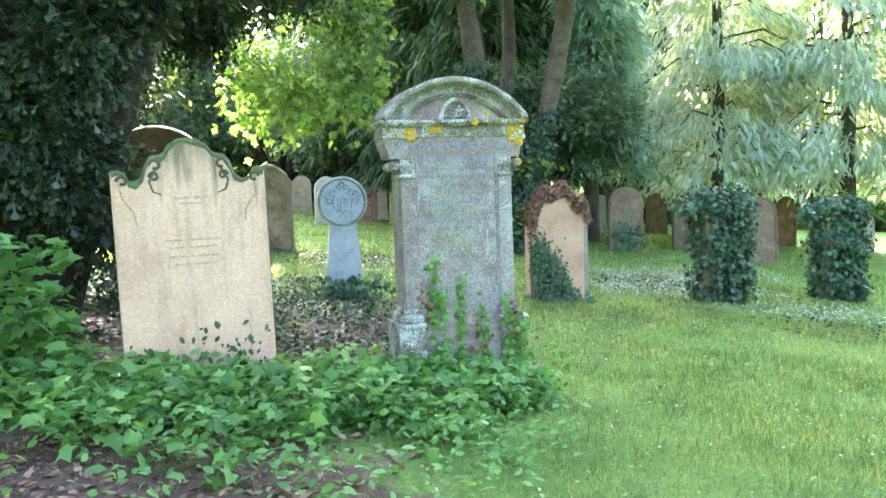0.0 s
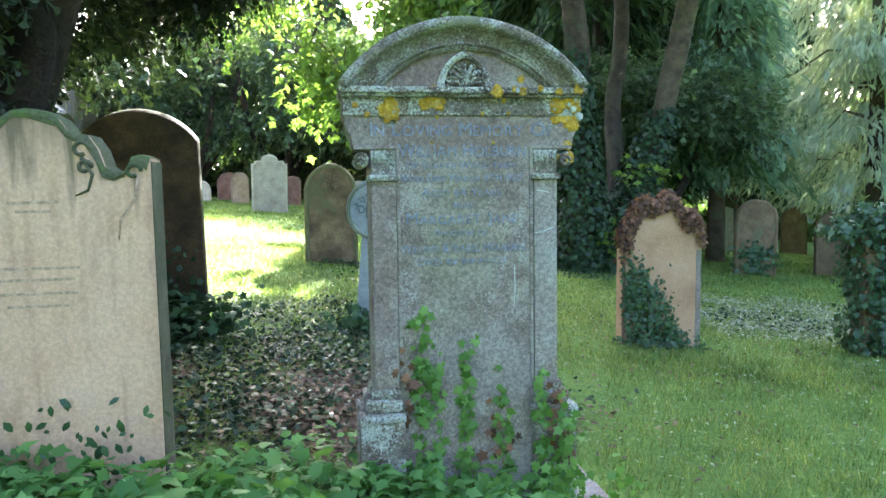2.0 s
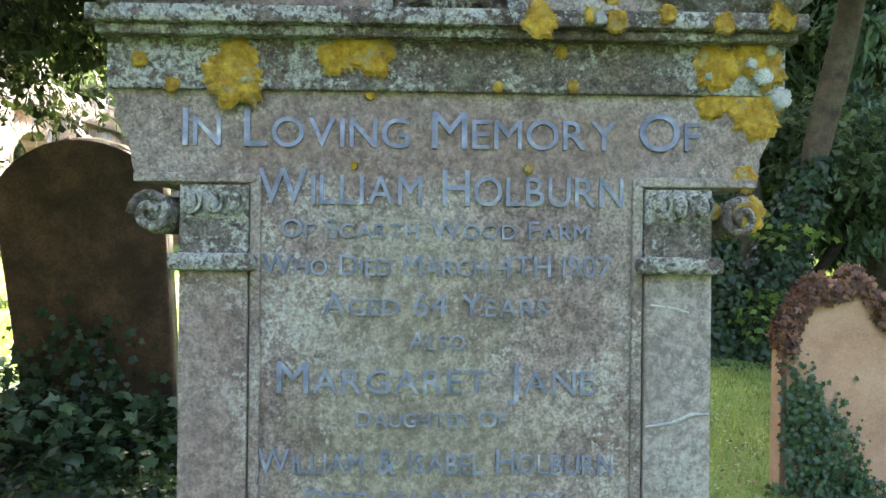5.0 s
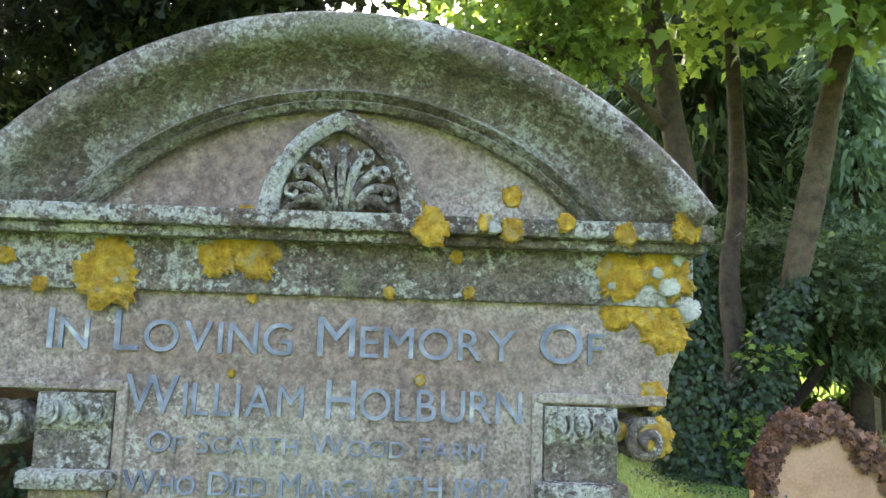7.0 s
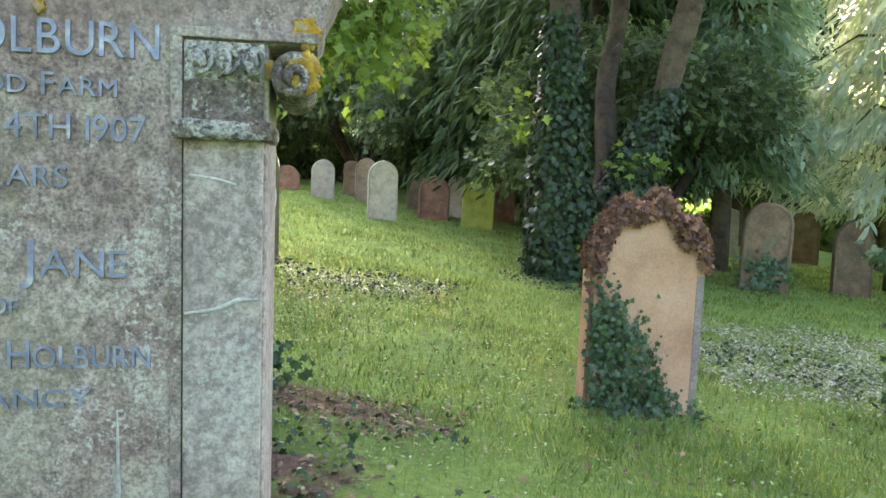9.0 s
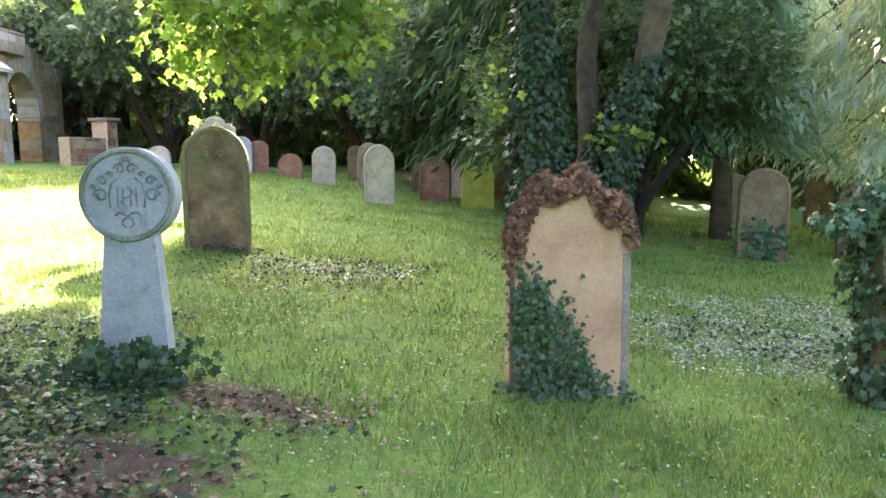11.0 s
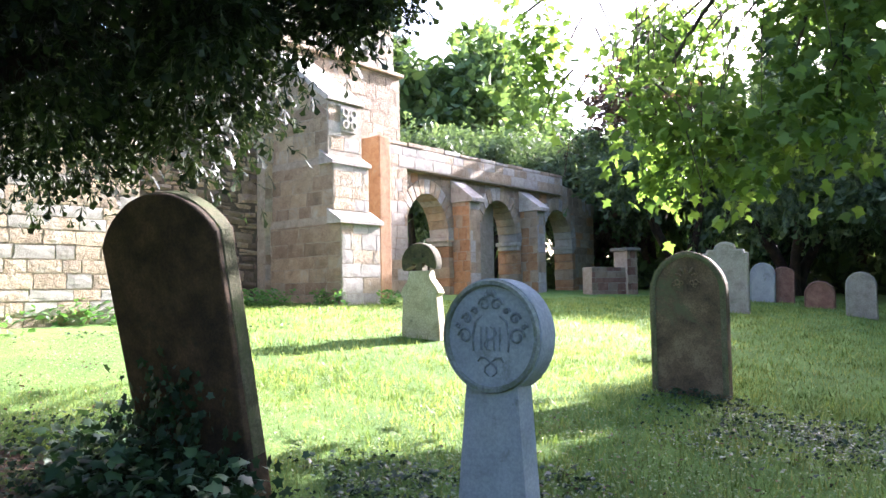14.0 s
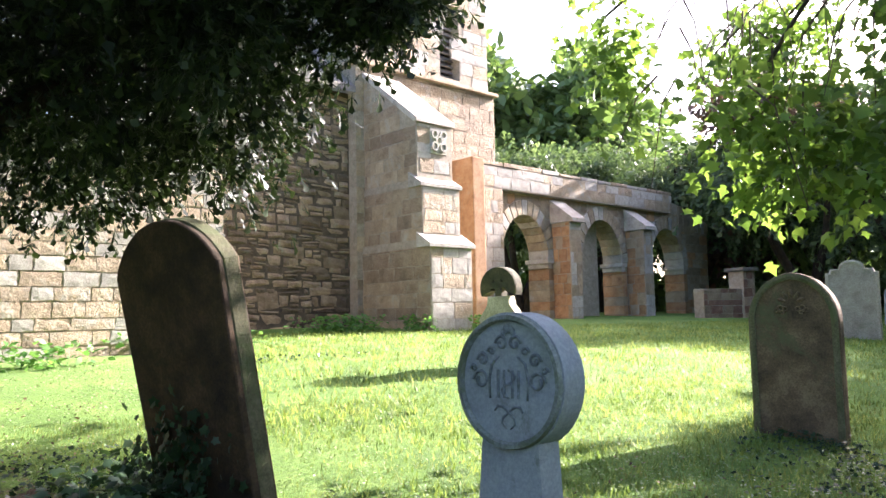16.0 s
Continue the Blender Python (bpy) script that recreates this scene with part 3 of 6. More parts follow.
for s in (-1, 1):
    x0, x1 = sorted((s * 0.302, s * 0.405))
    part("pilaster", box(x0, x1, F - 0.014, 0.02, 0.6, 1.472, 0.004), MAIN, memorial)
    part("pilaster_neck", box(x0, x1, F - 0.012, 0.02, 1.495, 1.548, 0.003), LICHEN_TOP, memorial)
    part("collar", box(x0 - 0.014, x1 + 0.014, F - 0.032, 0.03, 1.470, 1.496, 0.010), LICHEN_TOP, memorial)
    foot = box(min(s * 0.285, s * 0.475), max(s * 0.285, s * 0.475), F - 0.07, 0.13, -0.1, 0.47, 0.008)
    box(min(s * 0.28, s * 0.482), max(s * 0.28, s * 0.482), F - 0.078, 0.136, 0.47, 0.505, 0.012, foot)
    box(min(s * 0.29, s * 0.450), max(s * 0.29, s * 0.450), F - 0.05, 0.12, 0.505, 0.56, 0.018, foot)
    box(min(s * 0.296, s * 0.425), max(s * 0.296, s * 0.425), F - 0.03, 0.11, 0.56, 0.60, 0.012, foot)
    part("pedestal", foot, LICHEN_TOP, memorial)
    cap = box(x0, x1 if s > 0 else x1, F - 0.012, 0.03, 1.546, 1.596, 0.003)
    for k in range(3):
        cx = s * (0.322 + 0.033 * k)
        bmesh.ops.create_uvsphere(cap, u_segments=12, v_segments=8, radius=1, matrix=Matrix.LocRotScale((cx, F - 0.014, 1.570), None, (0.011, 0.012, 0.018)))
        ring = arc_sweep([(0.0145, F - 0.012), (0.0145, F - 0.022), (0.0185, F - 0.022), (0.0185, F - 0.012)], 1.572, 180, cx, 16, a0=40)
        me = bpy.data.meshes.new("tmp")
        ring.to_mesh(me)
        ring.free()
        cap.from_mesh(me)
        bpy.data.meshes.remove(me)
    part("capital", cap, LICHEN_TOP, memorial)
    vol = bmesh.new()
    spiral = [(s * 0.444 + (0.031 - 0.0011 * k) * math.cos(k * 0.42 + (0 if s > 0 else math.pi)), F - 0.02 - 0.0004 * k, 1.553 + (0.031 - 0.0011 * k) * math.sin(k * 0.42)) for k in range(26)]
    tube(spiral, [0.008] * 26, 6, 0, vol)
    bmesh.ops.create_cone(vol, cap_ends=True, segments=20, radius1=0.03, radius2=0.03, depth=0.2, matrix=Matrix.Translation((s * 0.444, 0.0, 1.553)) @ Matrix.Rotation(radians(90), 4, "X"))
    part("volute", vol, LICHEN_TOP, memorial, "lichened scroll volute", True)
    gr = box(min(s * 0.284, s * 0.300), max(s * 0.284, s * 0.300), F - 0.008, 0.0, 0.6, 1.612, 0.003)
    box(min(s * 0.29, s * 0.476), max(s * 0.29, s * 0.476), F - 0.010, 0.0, 1.600, 1.614, 0.003, gr)
    part("frame_bead", gr, MAIN, memorial)
part("frieze", box(-0.517, 0.517, F - 0.010, 0.10, 1.738, 1.826, 0.004), LICHEN_TOP, memorial)
corn = box(-0.535, 0.535, F - 0.05, 0.13, 1.826, 1.852, 0.007)
box(-0.525, 0.525, F - 0.035, 0.12, 1.812, 1.826, 0.004, corn)
part("cornice", corn, LICHEN_TOP, memorial, "lichen-crusted cornice")
RO, ZC, HA = 0.672, 1.462, 52.8
seg = [(RO * math.sin(t) * 0.98, ZC + (RO - 0.01) * math.cos(t)) for t in np.linspace(radians(HA), -radians(HA), 34)]
part("tympanum", slab([(-0.52, 1.84), (0.52, 1.84)] + seg, F + 0.004, 0.11, 0.006), MAIN, memorial)
part("pediment_arch", arc_sweep([(RO, 0.12), (RO, F - 0.058), (RO - 0.008, F - 0.066), (RO - 0.036, F - 0.064), (RO - 0.043, F - 0.052), (RO - 0.05, F - 0.026), (RO - 0.068, F - 0.004), (RO - 0.095, F - 0.001), (RO - 0.112, F - 0.012), (RO - 0.118, F + 0.01), (RO - 0.115, 0.12)], ZC, HA), ARCH_STONE, memorial, "moulded segmental arch", True)
part("inner_arch", arc_sweep([(0.514, F + 0.01), (0.514, F - 0.014), (0.506, F - 0.028), (0.498, F - 0.012), (0.492, F - 0.024), (0.484, F - 0.014), (0.484, F + 0.01)], 1.523, 49), ARCH_STONE, memorial)
outer, inner = arch_outline(0.240, 2.004, "gothic", 1.852, 24)[1:], arch_outline(0.176, 1.976, "gothic", 1.852, 24)[1:]
outer.append((-0.12, 1.852)), inner.append((-0.088, 1.852))
part("niche_border", strip_ring(outer, inner, F - 0.026, F + 0.004), LICHEN_TOP, memorial)
for k in range(-4, 5):
    acan = bmesh.new()
    a, reach = radians(k * 21), 0.104 - 0.0088 * abs(k)
    sgn = 1 if k >= 0 else -1
    stem = [(0.012 * k * 0.5 * (1 - t) + reach * t * math.sin(a * (0.45 + 0.55 * t)), F - 0.006 - 0.012 * math.sin(t * 3), 1.858 + reach * t * math.cos(a * (0.45 + 0.55 * t))) for t in np.linspace(0, 1, 9)]
    tip = stem[-1]
    if k:
        stem += [(tip[0] + sgn * (0.011 - 0.0008 * q) * math.sin(q * 0.62), F - 0.016, tip[2] - 0.010 + (0.011 - 0.0008 * q) * math.cos(q * 0.62)) for q in range(1, 9)]
    tube(stem, [0.003 + 0.0045 * math.sin(min(1, q / 8) * 2.6) * (1 if q < 9 else 0.7) for q in range(len(stem))], 6, 0.1, acan)
    for j in (3, 5, 7):
        x, _, z = stem[j]
        for side in (-1, 1):
            m = Matrix.Translation((x + side * 0.006 * math.cos(a), F - 0.005, z - side * 0.006 * math.sin(a))) @ Matrix.Rotation(a + side * 0.6, 4, "Y")
            bmesh.ops.create_uvsphere(acan, u_segments=7, v_segments=5, radius=1, matrix=m @ Matrix.Diagonal((0.0032, 0.008, 0.010, 1)))
    part("carved_leaf", acan, LICHEN_TOP, memorial, "carved acanthus leaf in a pointed niche", True)
for words, x_mid, width, z0, big, small in (
        ("IN LOVING MEMORY OF", -0.004, 0.80, 1.655, 0.056, 0.044), ("WILLIAM HOLBURN", -0.006, 0.566, 1.570, 0.054, 0.044),
        ("OF SCARTH WOOD FARM", -0.016, 0.475, 1.520, 0.028, 0.022), ("WHO DIED MARCH 4TH 1907", -0.013, 0.54, 1.464, 0.032, 0.025),
        ("AGED 64 YEARS", -0.015, 0.35, 1.404, 0.034, 0.026), ("ALSO", -0.012, 0.09, 1.354, 0.026, 0.022),
        ("MARGARET JANE", -0.011, 0.494, 1.288, 0.048, 0.036), ("DAUGHTER OF", -0.02, 0.235, 1.238, 0.024, 0.02),
        ("WILLIAM & ISABEL HOLBURN", -0.012, 0.55, 1.168, 0.038, 0.03), ("DIED IN INFANCY", -0.012, 0.40, 1.116, 0.028, 0.024)):
    text_line(small_caps(words), width, LEAD, memorial, x_mid, z0, F - 0.0015, big, small)


def patch(x, z, y, r, material, name, k):
    """A crust of lichen: an uneven thin disc on the stone."""
    bm = bmesh.new()
    n = 48
    c = bm.verts.new((x, y - 0.004, z))
    mid, rim = [], []
    for i in range(n):
        a = 2 * math.pi * i / n
        w = 1 + 0.32 * noise.noise(Vector((math.cos(a) * 1.6 + k * 3.1, math.sin(a) * 1.6, k))) + 0.30 * noise.noise(Vector((math.cos(a) * 9 + k, math.sin(a) * 9, 2)))
        mid.append(bm.verts.new((x + 0.8 * r * w * math.cos(a), y - 0.0035, z + 0.8 * r * w * math.sin(a))))
        rim.append(bm.verts.new((x + r * w * math.cos(a), y + 0.001, z + r * w * math.sin(a))))
    for i in range(n):
        j = (i + 1) % n
        bm.faces.new((c, mid[i], mid[j]))
        bm.faces.new((mid[i], rim[i], rim[j], mid[j]))
    part(name, bm, material, memorial)


def crust_depth(x, z):
    """How far forward the stone's face stands where a crust grows."""
    if z > 1.852:
        return F + 0.004
    if z > 1.826:
        return F - 0.053
    if z > 1.738:
        return F - 0.0125
    return F - 0.025 if x > 0.41 and z < 1.6 else F - 0.0025


for k, (x, z, r) in enumerate(((-0.321, 1.76, 0.047), (-0.138, 1.824, 0.033), (-0.17, 1.788, 0.029), (-0.115, 1.788, 0.032), (-0.12, 1.732, 0.008), (-0.417, 1.742, 0.012), (-0.467, 1.78, 0.013),
                               (0.131, 1.832, 0.026), (0.113, 1.872, 0.012), (0.251, 1.891, 0.017), (0.208, 1.842, 0.013), (0.244, 1.834, 0.018), (0.321, 1.845, 0.014), (0.405, 1.833, 0.017), (0.492, 1.845, 0.022),
                               (0.17, 1.798, 0.01), (0.189, 1.749, 0.01), (0.075, 1.744, 0.009), (0.41, 1.778, 0.034), (0.463, 1.795, 0.032), (0.49, 1.775, 0.028), (0.404, 1.728, 0.023), (0.442, 1.735, 0.029),
                               (0.478, 1.704, 0.033), (0.495, 1.733, 0.024), (0.459, 1.613, 0.02), (0.456, 1.562, 0.026), (0.41, 1.564, 0.013), (0.124, 1.626, 0.008), (-0.143, 1.628, 0.006))):
    patch(x, z, crust_depth(x, z), r, YELLOW, "yellow_lichen", k)
for k, (x, z, r) in enumerate(((0.478, 1.765, 0.015), (0.491, 1.805, 0.009), (0.461, 1.785, 0.009), (0.395, 1.765, 0.006), (0.512, 1.735, 0.016), (0.22, 1.836, 0.01), (-0.308, 1.75, 0.005))):
    patch(x, z, crust_depth(x, z) - 0.005, r, WHITE_LICHEN, "white_lichen", k + 40)
part("white_scar", tube([(0.305, F - 0.014, 1.243), (0.345, F - 0.014, 1.248), (0.375, F - 0.014, 1.262), (0.402, F - 0.014, 1.262)], [0.002, 0.0035, 0.003, 0.002], 5, 0.2), WHITE_LICHEN, memorial)
part("white_scar", tube([(0.31, F - 0.014, 1.425), (0.345, F - 0.014, 1.42), (0.37, F - 0.014, 1.414)], [0.001, 0.0022, 0.001], 5, 0.2), WHITE_LICHEN, memorial)
part("white_scar", tube([(0.215, F, 1.11), (0.217, F, 1.0), (0.214, F, 0.93)], [0.0015, 0.003, 0.0015], 5, 0.2), WHITE_LICHEN, memorial)


# ---- other headstones ----
def headstone(kind, w, h, t, material, m, label, border=0.0, group="", edge=None, panel=False):
    """A headstone with its foot in the ground; a moulded border and a sunk panel where it has them."""
    ob = thing("headstone", label, "headstone", m, group)
    out = arch_outline(w, h, kind, -0.35)
    jit = [(x + 0.004 * noise.noise(Vector((x * 9, z * 9, h))), z + 0.004 * noise.noise(Vector((z * 9, x * 9, w)))) for x, z in out]
    part("slab", slab(jit, -t / 2, t / 2, min(0.014, t / 6)), material, ob)
    if border:
        o2 = arch_outline(w - 0.02, h - 0.012, kind, 0.02)[1:]
        i2 = arch_outline(w - 0.02 - 2 * border, h - 0.012 - border, kind, 0.02)[1:]
        o2.append((-(w - 0.02) / 2, 0.02)), i2.append((-(w - 0.02) / 2 + border, 0.02))
        part("border", strip_ring(o2, i2, -t / 2 - 0.022, -t / 2 + 0.004), edge or material, ob)
    if panel:
        for k in range(5):
            rel = bmesh.new()
            a = radians(-70 + 35 * k)
            c = Vector((0.09 * math.sin(a), -t / 2, h - 0.30 * w + 0.09 * math.cos(a) - 0.05))
            bmesh.ops.create_uvsphere(rel, u_segments=8, v_segments=6, radius=1, matrix=Matrix.Translation(c) @ Matrix.Rotation(a, 4, "Y") @ Matrix.Diagonal((0.018, 0.012, 0.04, 1)))
            part("carved_leaf", rel, material, ob, "", True)
        for s in (-1, 1):
            for x, z, r in ((0.055, -0.345, 0.020), (0.095, -0.335, 0.024), (0.130, -0.355, 0.018), (0.085, -0.375, 0.016)):
                rel = tube([(s * (x + r * math.cos(0.6 * q)), -t / 2 - 0.006, h + z + r * math.sin(0.6 * q)) for q in range(10)], [0.008] * 10, 5, 0.3)
                part("carved_scroll", rel, material, ob, "", True)
    return ob


def on_ground(x, y, turn, lean_fwd=0.0, lean_side=0.0, dz=0.0):
    return pose(x, y, float(gz(x, y)) + dz, 0, 0, turn) @ pose(0, 0, 0, lean_fwd, lean_side, 0)


OLIVE = stone_mat("olive mossy stone edge", (0.07, 0.07, 0.03), (0.125, 0.12, 0.058), (0.19, 0.165, 0.095), (0.10, 0.12, 0.045), 0.52, 6, relief=0.6, vary=0.0)

# buff stone with a scrolled head
SIDE_MOSS = stone_mat("stained stone edge", (0.045, 0.05, 0.03), (0.09, 0.088, 0.055), (0.16, 0.135, 0.095), (0.06, 0.075, 0.035), 0.50, 5, vary=0.0)
BARS = stone_mat("worn inscription", (0.38, 0.26, 0.18), (0.46, 0.32, 0.225), (0.53, 0.385, 0.275), (0.36, 0.26, 0.19), 0.6, 30, vary=0.0)
scroll = [(-0.47, -0.35), (0.47, -0.35), (0.47, 1.36), (0.43, 1.375), (0.395, 1.365), (0.375, 1.315), (0.33, 1.30), (0.285, 1.33), (0.262, 1.40), (0.225, 1.455), (0.17, 1.46),
          (0.145, 1.475), (0.115, 1.52), (0.06, 1.552), (0, 1.56)]
scroll += [(-x, z) for x, z in reversed(scroll[2:-1])]
buff = thing("headstone", "broad buff sandstone headstone with a mossy scroll-carved top", "headstone", on_ground(-1.565, 4.07, 20, 0, -0.5, 0.03) @ Matrix.Diagonal((0.965, 1, 1, 1)))
part("slab", slab(scroll, -0.085, 0.085, 0.012), BUFF, buff)
mossline = [p for p in scroll[2:]]
part("mossy_coping", strip_ring([(x * 1.004, z + 0.004) for x, z in mossline], [(x * 0.95, z - 0.05) for x, z in mossline], -0.089, 0.089), MOSSY, buff, "dark green moss along the scrolled top")
part("mossy_lip", strip_ring([(x * 1.002, z + 0.003) for x, z in mossline], [(x * 0.965, z - 0.034 - 0.012 * math.sin(x * 31)) for x, z in mossline], -0.0925, -0.075), MOSSY, buff, "dark moss creeping down from the scrolled top")
for s in (-1, 1):
    for cx, cz, r in ((0.20, 1.40, 0.035), (0.21, 1.33, 0.03), (0.40, 1.31, 0.032)):
        part("carved_scroll", tube([(s * (cx + (r - 0.0014 * k) * math.cos(0.45 * k)), -0.088, cz + (r - 0.0014 * k) * math.sin(0.45 * k)) for k in range(13)], [0.009] * 13, 6, 0.3), SIDE_MOSS, buff, "", True)
    part("carved_tendril", tube([(s * x, -0.087, z) for x, z in ((0.20, 1.37), (0.24, 1.30), (0.22, 1.24), (0.17, 1.22))], [0.009, 0.008, 0.006, 0.003], 6, 0.3), SIDE_MOSS, buff, "", True)
    part("carved_tendril", tube([(s * x, -0.087, z) for x, z in ((0.42, 1.29), (0.40, 1.20), (0.34, 1.12), (0.33, 1.04))], [0.007, 0.006, 0.005, 0.003], 6, 0), BARS, buff, "", True)
part("mossy_side", box(0.464, 0.474, -0.078, 0.084, -0.1, 1.35, 0.004), SIDE_MOSS, buff)
for k, (hw, z) in enumerate(((0.10, 1.19), (0.07, 1.155), (0.17, 0.93), (0.15, 0.885), (0.16, 0.83), (0.12, 0.78))):
    part("worn_writing", box(-hw, hw, -0.0866, -0.08, z, z + 0.012, 0.0005), BARS, buff)

# dark leaning stone; the shade of its backlit face is put into its colour
dark = headstone("segment", 0.965, 1.88, 0.15, stone_mat("sandstone with backlit shade in its colour", (0.02, 0.013, 0.006), (0.068, 0.041, 0.018), (0.145, 0.087, 0.042), (0.028, 0.03, 0.014), 0.62, 4, vary=0), pose(-3.125, 7.21, 0.265, 0, 0, 25) @ pose(0, 0, 0, 11, -3, 0), "dark brown headstone leaning forward under the yew")
part("mossy_edge", strip_ring(arch_outline(0.971, 1.885, "segment", 0.3)[1:], arch_outline(0.93, 1.86, "segment", 0.3)[1:], -0.052, 0.058), OLIVE, dark, "thin olive moss along the stone's edge")
for piece in dark.children:                             # the stone narrows to one side of its foot
    for v in piece.data.vertices:
        if v.co.x > 0:
            v.co.x -= 0.085 * (1 - min(v.co.z, 1.88) / 1.88) * v.co.x / 0.485
# wheel-headed stone
wheel = thing("headstone", "pale blue-grey disc-headed stone carved with a monogram", "headstone", on_ground(-1.437, 8.033, 18, -1, 0.5, 0.055))
ZD, RD = 1.06, 0.284
neck = [(-0.215, -0.35), (0.215, -0.35), (0.20, 0.2), (0.148, 0.82)] + [(RD * math.sin(t), ZD + RD * math.cos(t)) for t in np.linspace(radians(148), -radians(148), 44)] + [(-0.148, 0.82), (-0.20, 0.2)]
part("slab", slab(neck, -0.07, 0.065, 0.012), BLUEGREY, wheel)
part("rim", arc_sweep([(RD - 0.006, -0.075), (RD - 0.012, -0.094), (RD - 0.03, -0.094), (RD - 0.038, -0.075)], ZD, 180, 0, 56), stone_mat("greenish weathered rim", (0.16, 0.18, 0.15), (0.24, 0.27, 0.24), (0.32, 0.35, 0.32), (0.13, 0.16, 0.10), 0.55, 8, vary=0), wheel)
CARVED = stone_mat("carved blue-grey stone", (0.13, 0.15, 0.16), (0.20, 0.23, 0.24), (0.28, 0.31, 0.32), (0.11, 0.13, 0.11), 0.58, 8, vary=0)
for cx, w in ((-0.055, 0.005), (-0.022, 0.004), (0.022, 0.004), (0.055, 0.005)):
    part("carved_letter", box(cx - w, cx + w, -0.079, -0.065, ZD - 0.07, ZD + 0.045, 0.002), CARVED, wheel)
part("carved_bar", box(-0.022, 0.022, -0.078, -0.065, ZD - 0.018, ZD - 0.010, 0.002), CARVED, wheel)
part("carved_letter", tube([(0.035 * math.sin(2 * math.pi * q / 16), -0.074, ZD + 0.045 - 0.115 * q / 16) for q in range(17)], [0.005] * 17, 5, 0), CARVED, wheel, "", True)
for s in (-1, 1):
    for cx, cz, r in ((0.15, 0.00, 0.042), (0.14, 0.085, 0.032), (0.035, 0.155, 0.034), (0.09, 0.12, 0.022), (0.19, 0.045, 0.02)):
        part("carved_scroll", tube([(s * (cx + (r - 0.0015 * k) * math.cos(0.42 * k)), -0.074, ZD + cz + (r - 0.0015 * k) * math.sin(0.42 * k)) for k in range(18)], [0.008] * 18, 5, 0.3), CARVED, wheel, "", True)
    part("carved_stalk", tube([(s * x, -0.073, ZD + z) for x, z in ((0.10, -0.075), (0.105, 0.0), (0.09, 0.07), (0.05, 0.10))], [0.005, 0.007, 0.007, 0.005], 5, 0.2), CARVED, wheel, "", True)
    part("carved_heart", tube([(s * x, -0.073, ZD + z) for x, z in ((0.075, -0.125), (0.06, -0.105), (0.03, -0.105), (0.0, -0.13), (0.03, -0.15), (0.035, -0.175), (0.01, -0.195))], [0.004, 0.007, 0.007, 0.006, 0.006, 0.005, 0.003], 5, 0.2), CARVED, wheel, "", True)
for k in range(5):
    a = radians(-60 + 30 * k)
    leaf = bmesh.new()
    bmesh.ops.create_uvsphere(leaf, u_segments=8, v_segments=6, radius=1, matrix=Matrix.LocRotScale((0.03 * math.sin(a), -0.072, ZD + 0.185 + 0.03 * math.cos(a)), None, (0.012, 0.010, 0.02)))
    part("carved_leaf", leaf, CARVED, wheel, "", True)

arch_stone = headstone("ogive", 0.80, 1.53, 0.17, stone_mat("blotched brown sandstone", (0.06, 0.04, 0.021), (0.15, 0.102, 0.056), (0.27, 0.195, 0.11), (0.10, 0.105, 0.05), 0.57, 3, vary=0), on_ground(-3.63, 12.53, 24), "brown round-shouldered headstone with a moulded edge", 0.055, edge=OLIVE, panel=True)
ivied = headstone("ogive", 0.80, 1.46, 0.16, stone_mat("tan sandstone", (0.34, 0.19, 0.115), (0.47, 0.28, 0.17), (0.53, 0.35, 0.23), (0.25, 0.22, 0.18), 0.64, 3, vary=0, grain=0.12), on_ground(1.058, 9.08, 22, 0, 0.6, -0.03), "tan headstone crowned with dead ivy leaves")
GREY_EDGE = stone_mat("grey-purple weathered edge", (0.17, 0.13, 0.115), (0.25, 0.20, 0.175), (0.33, 0.275, 0.245), (0.20, 0.20, 0.15), 0.6, 5, vary=0)
part("weathered_edge", box(0.343, 0.399, -0.083, 0.07, -0.1, 0.96, 0.006), GREY_EDGE, ivied, "grey-purple weathered edge")
part("weathered_edge", box(-0.399, -0.367, -0.083, 0.07, -0.1, 0.96, 0.006), REDDISH, ivied, "red-brown weathered edge")
part("pale_scar", slab([(-0.36, 0.30), (-0.22, 0.27), (-0.20, 0.42), (-0.26, 0.56), (-0.34, 0.58), (-0.38, 0.45)], -0.0815, -0.06, 0), PALE, ivied, "pale flaked patch of stone")
DARK_HEAD = stone_mat("dark weathered olive stone", (0.03, 0.028, 0.015), (0.07, 0.06, 0.03), (0.13, 0.11, 0.055), (0.06, 0.065, 0.03), 0.55, 7, vary=0.0)
# cross with a gabled trefoil head, standing in the sun
cream = thing("headstone", "cream stone cross headstone in full sunlight", "headstone", on_ground(-7.1, 11.45, 26, 0, -1, -0.06))
body = [(-0.30, -0.3), (0.30, -0.3), (0.29, 0.25), (0.26, 0.62), (0.30, 0.66), (0.27, 0.73), (0.17, 0.86), (0.15, 0.97)]
part("slab", slab(body + [(-x, z) for x, z in reversed(body[2:])], -0.09, 0.09, 0.015), CREAM, cream)
part("wheel_cross", arc_sweep([(0.11, -0.07), (0.262, -0.085), (0.27, -0.06), (0.27, 0.08), (0.11, 0.06)], 1.08, 112, 0, 26), DARK_HEAD, cream, "dark mossy wheel round the cross")
crs = box(-0.05, 0.05, -0.075, 0.075, 0.95, 1.30, 0.012)
box(-0.19, 0.19, -0.075, 0.075, 1.07, 1.15, 0.012, crs)
part("cross", crs, DARK_HEAD, cream)

